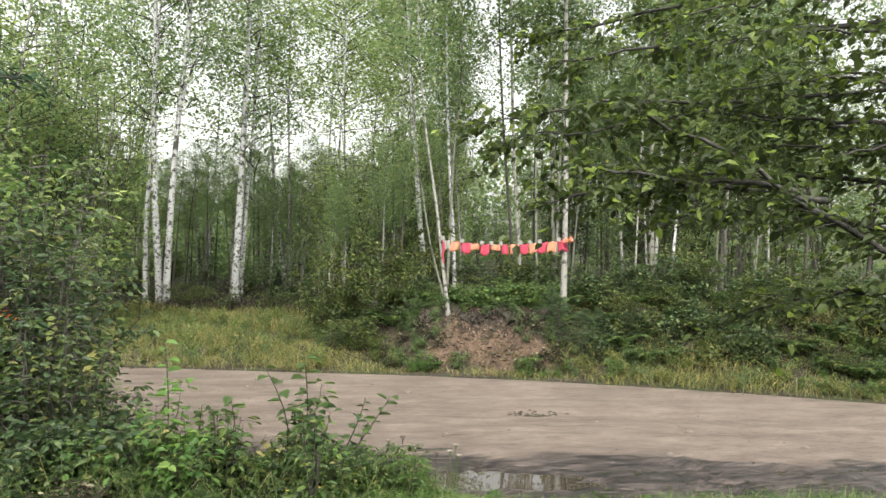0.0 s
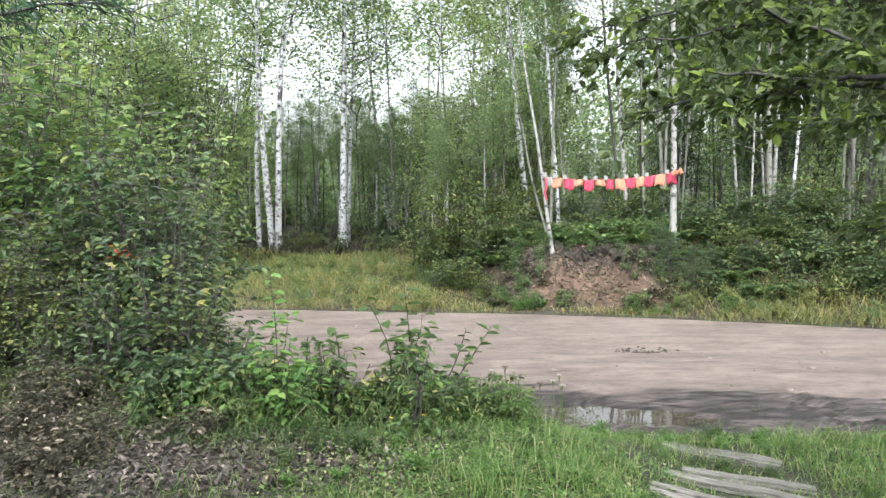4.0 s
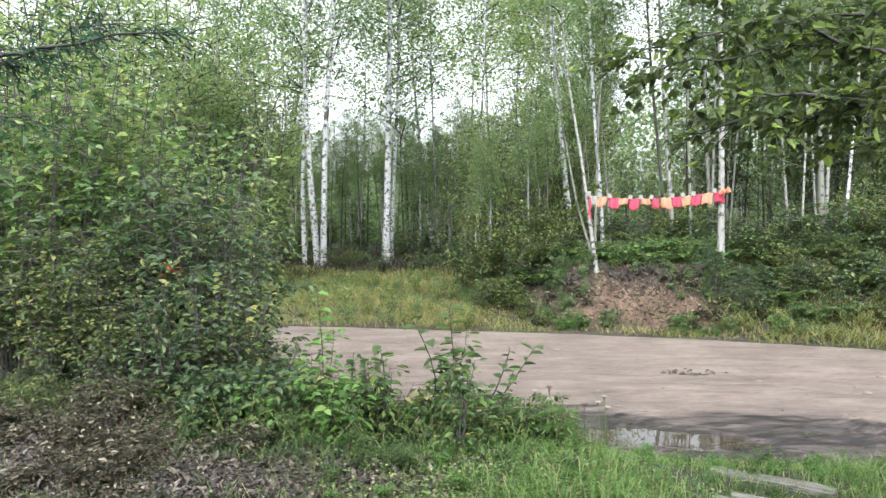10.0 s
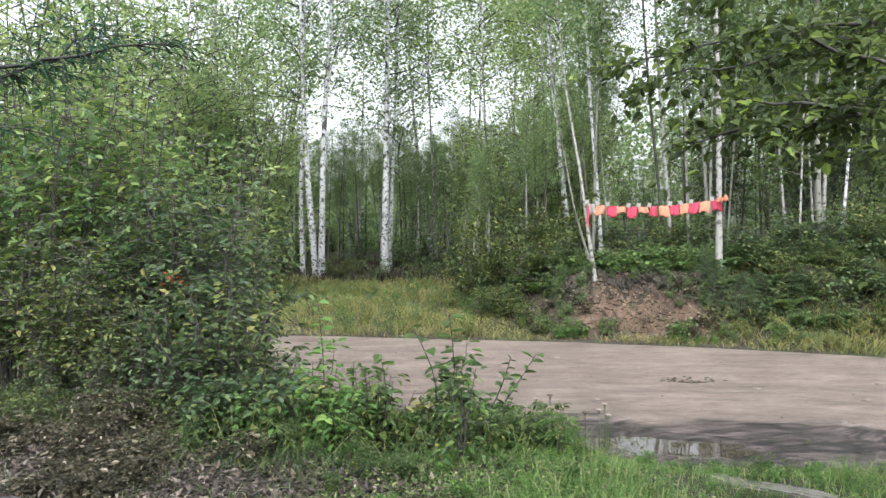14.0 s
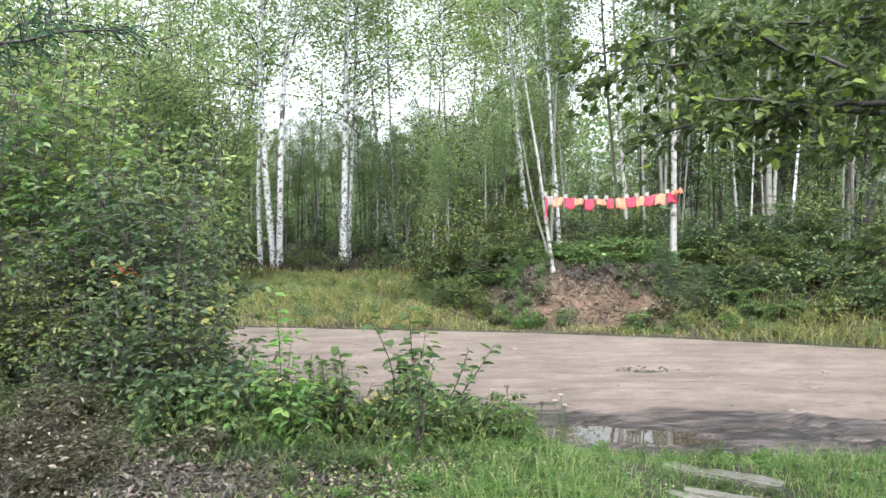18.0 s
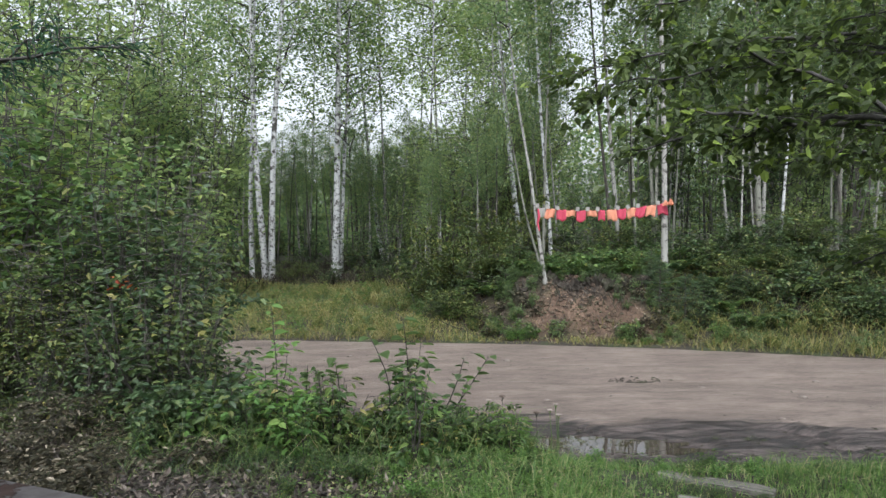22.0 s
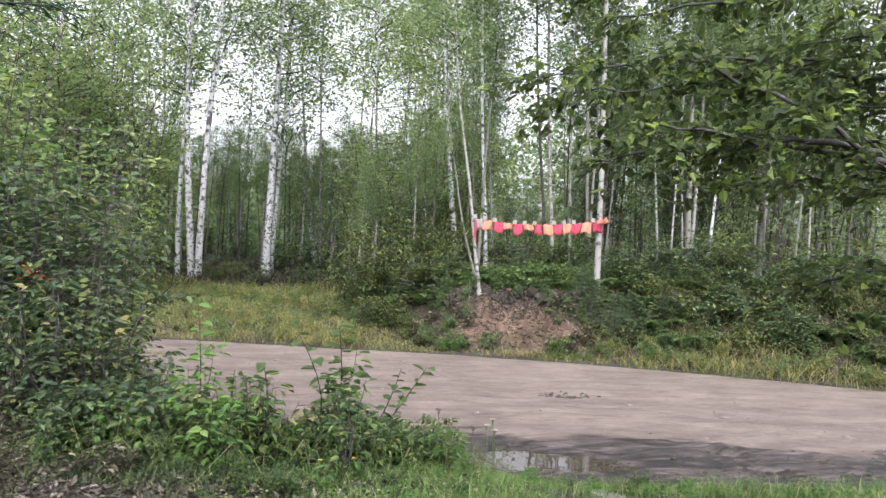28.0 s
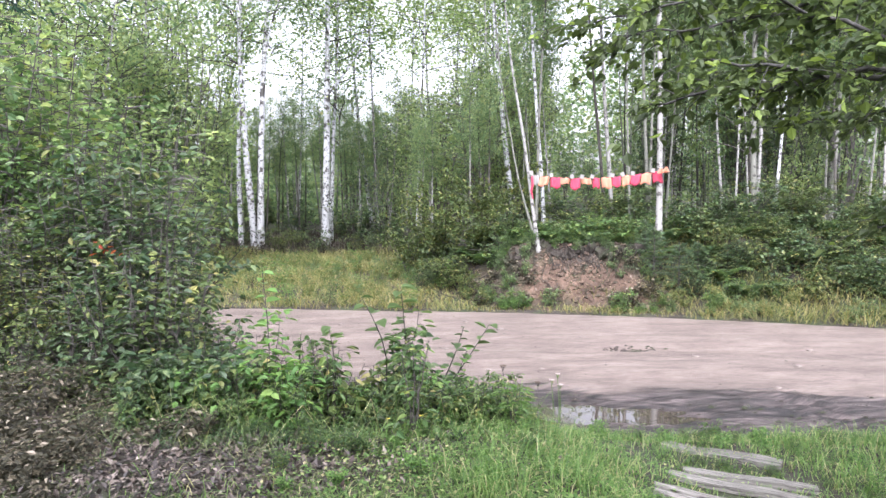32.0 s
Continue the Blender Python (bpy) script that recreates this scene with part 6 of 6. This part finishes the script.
for x, y, z, mat, head in [(0.3, 3.7, 1.27, SEED, 0.04), (0.26, 3.75, 1.2, SEED, 0.035), (0.4, 3.8, 1.17, YARROW, 0.036), (0.56, 3.7, 1.18, YARROW, 0.034), (0.6, 3.75, 1.2, YARROW, 0.03), (0.23, 3.8, 1.21, YARROW, 0.032), (0.47, 3.75, 1.16, SEED, 0.04), (0.62, 3.85, 1.12, YARROW, 0.04)]:
    umbel(x, y, z, mat, head, "yarrow with a flat pale flower head" if mat is YARROW else "dry brown seed stalk of a weed")
for x, y, z in [(-0.4, 3.35, 1.08), (-0.15, 3.3, 1.1), (7.62, 11.95, 0.85), (7.75, 12.0, 0.78), (7.5, 12.05, 0.72)]:
    umbel(x, y, z, YELLOW, 0.018 if x < 1 else 0.07, "weed with a small yellow flower head", "yellow_flower")

# red autumn leaves in the thicket
rng = np.random.default_rng(5)
rt = empty("rowan_sprig", (-2.12, 4.32, float(ground_z(-2.12, 4.32)) - 0.02))
g = Geo()
zt = 1.9 - rt.location.z
g.tube([(0, 0, 0), (0.05, 0.05, zt * 0.5), (0.0, 0.0, zt)], [0.008, 0.006, 0.003], 5)
part("stem", g, BARK_DARK, rt)
g = Geo()
g.leaves(np.array([0, 0, zt]) + rng.normal(0, 1, (8, 3)) * [0.055, 0.04, 0.04], 0.05, 0.5, 0.3, 0.6, 0.1, True)
part("red_foliage", g, LEAF_RED, rt, "bright red autumn leaves")
g = Geo()
g.leaves(np.array([0.02, 0, zt - 0.14]) + rng.normal(0, 1, (30, 3)) * [0.1, 0.06, 0.1], 0.06, 0.5, 0.3, 0.6, 0.1, True)
part("yellow_foliage", g, LEAF_VERGE, rt)
tagged(rt, "sapling with a few red autumn leaves in the thicket", "sapling")

# skirts of the thicket and drying plants at its foot, mixed stalks before the weeds
kr = np.random.default_rng(606)
# Dark leaf colour of these bushes also stands for darkness beneath the thicket.
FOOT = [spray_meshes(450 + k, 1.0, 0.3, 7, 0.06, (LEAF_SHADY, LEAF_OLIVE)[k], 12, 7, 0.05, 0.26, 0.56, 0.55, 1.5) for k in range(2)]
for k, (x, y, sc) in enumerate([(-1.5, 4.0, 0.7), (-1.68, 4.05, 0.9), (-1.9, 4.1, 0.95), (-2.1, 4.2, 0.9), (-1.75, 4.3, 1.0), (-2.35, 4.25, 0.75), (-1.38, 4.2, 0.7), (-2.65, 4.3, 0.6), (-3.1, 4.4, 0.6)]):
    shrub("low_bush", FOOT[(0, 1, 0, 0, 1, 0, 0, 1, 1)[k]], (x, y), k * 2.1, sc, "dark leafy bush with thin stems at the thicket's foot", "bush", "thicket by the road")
SKIRT = [spray_meshes(430 + k, 0.62, 0.34, 6, (0.075, 0.068, 0.075)[k], (LEAF_OLIVE, LEAF_OLIVE, LEAF_DULL)[k], 6, 5, 0.1, 0.34, 0.5, 0.5, 1.2) for k in range(3)]
for k in range(44):
    x = kr.uniform(-4.0, -1.45)
    y = kr.uniform(3.75, 4.2) - 0.25 * float(smooth(x, -1.9, -1.4))
    shrub("low_shrub", SKIRT[(0, 2, 0, 1)[k % 4]], (x, y), k * 2.3, kr.uniform(0.25, 0.5), "low dark shrub with dull leaves at the thicket's foot", "bush", "thicket by the road")
for k in range(46):
    x, y = kr.uniform(-3.4, -1.3), kr.uniform(3.3, 4.0)
    shrub("drying_herb", (DULL[k % 2], SKIRT[2])[k % 3 == 0], (x, y), k * 2.3, kr.uniform(0.3, 0.55), "low drying herb among the dead leaves", "weed", "weeds on the rise")
STALKY = [spray_meshes(440 + k, 0.5, 0.16, 4, (0.058, 0.05, 0.06)[k], (LEAF_OLIVE, LEAF_BUSH, LEAF_VERGE)[k], 6, 4, 0.15, 0.32, 0.46, 0.6) for k in range(3)]
for k in range(44):
    x = kr.uniform(-1.4, 0.5)
    y = kr.uniform(3.3, 3.75) + 0.1 * float(smooth(-x, 0.2, 1.0))
    shrub("mixed_weed", STALKY[(0, 1, 0, 1, 2, 1, 0)[k % 7]], (x, y), k * 1.7, kr.choice([0.4, 0.55, 0.7, 1.15]) * (0.7 if x > 0.25 else 1.0), "small-leaved olive weed with thin brown stalks", "weed", "weeds on the rise")

# ---- the boards that lead down to the road ----
BOARD = wood_material("weathered_board", (0.2, 0.19, 0.172), (0.06, 0.055, 0.05), 90.0, 0.85)


def board(x0, y0, x1, y1, width, thick, dz=0.0):
    z0, z1 = float(ground_z(x0, y0)) + dz, float(ground_z(x1, y1)) + dz
    a, b = Vector((x0, y0, z0)), Vector((x1, y1, z1))
    ln = (b - a).length
    nseg = 14
    g = Geo()
    v, q = [], []
    for k in range(nseg + 1):
        f = k / nseg - 0.5
        e0, e1 = nr.normal(0, 0.004), nr.normal(0, 0.004)
        for sx, sz in ((-1, 0), (1, 0), (1, 1), (0.96, 1.06), (-0.96, 1.06), (-1, 1)):
            v.append((sx * width / 2 * (1 - 0.25 * (abs(f) > 0.46)) + (e0 if sx < 0 else e1), sz * thick + 0.004 * math.sin(f * 7), f * ln))
    for k in range(nseg):
        for i in range(6):
            j = (i + 1) % 6
            q.append((k * 6 + i, k * 6 + j, (k + 1) * 6 + j, (k + 1) * 6 + i))
    n6 = nseg * 6
    g.add(v, q + [(5, 2, 1, 0), (5, 4, 3, 2), (n6, n6 + 1, n6 + 2, n6 + 5), (n6 + 2, n6 + 3, n6 + 4, n6 + 5)])
    ob = new("board", g.mesh("board", BOARD))
    zax = (b - a).normalized()
    xax = Vector((0, 0, 1)).cross(zax).normalized()
    yax = zax.cross(xax)
    mm = Matrix((xax, yax, zax)).transposed().to_4x4()
    mm.translation = (a + b) / 2
    ob.matrix_world = mm
    return tagged(ob, "weathered grey board lying on the path to the road", "board", "boards on the path")


board(1.25, 3.87, 1.8, 3.51, 0.12, 0.035, -0.012)
board(1.22, 3.44, 1.83, 3.2, 0.065, 0.03, -0.004)
board(1.1, 3.33, 1.78, 3.05, 0.072, 0.03, -0.008)
board(0.95, 3.11, 1.66, 2.81, 0.052, 0.03, -0.01)
board(0.9, 3.0, 1.6, 2.7, 0.05, 0.03, -0.006)

# ---- stones and crumbs on the road ----
m, nt, p, _ = material("road_stone")
nt.links.new(ramp(nt, [(0.3, (0.07, 0.055, 0.048)), (0.7, (0.17, 0.14, 0.125))], noise_out(nt, 20.0)), p.inputs["Base Color"])
STONE = m
for k, (x, y, r) in enumerate([(1.09, 10.85, 0.05), (0.59, 11.38, 0.04), (1.35, 8.6, 0.03), (3.5, 9.1, 0.035), (2.2, 10.2, 0.03), (4.6, 8.6, 0.05), (5.2, 9.4, 0.04), (-0.5, 10.6, 0.05), (-1.4, 11.2, 0.04), (0.2, 9.6, 0.03), (3.9, 7.7, 0.035), (5.8, 7.9, 0.05)]):
    bm = bmesh.new()
    bmesh.ops.create_icosphere(bm, subdivisions=2, radius=r)
    for v in bm.verts:
        v.co = Vector((v.co.x * 1.3, v.co.y, v.co.z * 0.45)) * (1 + 0.25 * noise.noise(v.co * 40 + Vector((k, 0, 0))))
    me = bpy.data.meshes.new("stone")
    bm.to_mesh(me)
    bm.free()
    me.materials.append(STONE)
    ob = tagged(new("stone", me), "small flat stone pressed into the dirt road", "stone", "stones on the road")
    ob.location = (x, y, float(road_z(np.array([x]), np.array([y]))[0]) + r * 0.12)
cl, pb = Geo(), Geo()
for k in range(700):
    x = nr.uniform(-4, 8)
    u = abs(nr.normal(0.7, 0.3)) if k < 500 else nr.uniform(0.2, 5.2)
    y = float(near_edge(x)) + u
    r = nr.uniform(0.008, 0.03) if k < 500 else nr.uniform(0.004, 0.012)
    c = np.array([x, y, float(road_z(np.array([x]), np.array([y]))[0])])
    o8 = nr.uniform(0.6, 1.4, (6, 1)) * r * np.array([[1.6, 0, 0], [0, 1, 0], [-1.6, 0, 0], [0, -1, 0], [0, 0, 0.7], [0, 0, -0.4]])
    cl.add(c + o8, None, [[0, 1, 4], [1, 2, 4], [2, 3, 4], [3, 0, 4], [1, 0, 5], [2, 1, 5], [3, 2, 5], [0, 3, 5]])
for k in range(900):
    x = nr.uniform(-4, 9)
    y = float(near_edge(x)) + nr.uniform(0.9, 5.6)
    r = nr.uniform(0.005, 0.016)
    c = np.array([x, y, float(road_z(np.array([x]), np.array([y]))[0])])
    o8 = nr.uniform(0.6, 1.4, (6, 1)) * r * np.array([[1.3, 0, 0], [0, 1, 0], [-1.3, 0, 0], [0, -1, 0], [0, 0, 0.6], [0, 0, -0.4]])
    pb.add(c + o8, None, [[0, 1, 4], [1, 2, 4], [2, 3, 4], [3, 0, 4], [1, 0, 5], [2, 1, 5], [3, 2, 5], [0, 3, 5]])
tagged(new("road_pebbles", pb.mesh("road_pebbles", STONE)), "small grey-brown pebbles strewn over the road", "pebbles", kind="stuff")
for k in range(70):
    px, py = ((2.75, 9.53), (2.78, 9.56))[k % 2]
    x, y = px + nr.normal(0, 0.2), py + nr.normal(0, 0.05)
    r = nr.uniform(0.008, 0.026)
    c = np.array([x, y, float(road_z(np.array([x]), np.array([y]))[0]) + 0.002])
    o8 = nr.uniform(0.6, 1.4, (6, 1)) * r * np.array([[1.6, 0, 0], [0, 1, 0], [-1.6, 0, 0], [0, -1, 0], [0, 0, 0.7], [0, 0, -0.4]])
    cl.add(c + o8, None, [[0, 1, 4], [1, 2, 4], [2, 3, 4], [3, 0, 4], [1, 0, 5], [2, 1, 5], [3, 2, 5], [0, 3, 5]])
tagged(new("mud_clods", cl.mesh("mud_clods", GROUND)), "dark clods of mud along the wet wheel rut", "mud", kind="stuff")
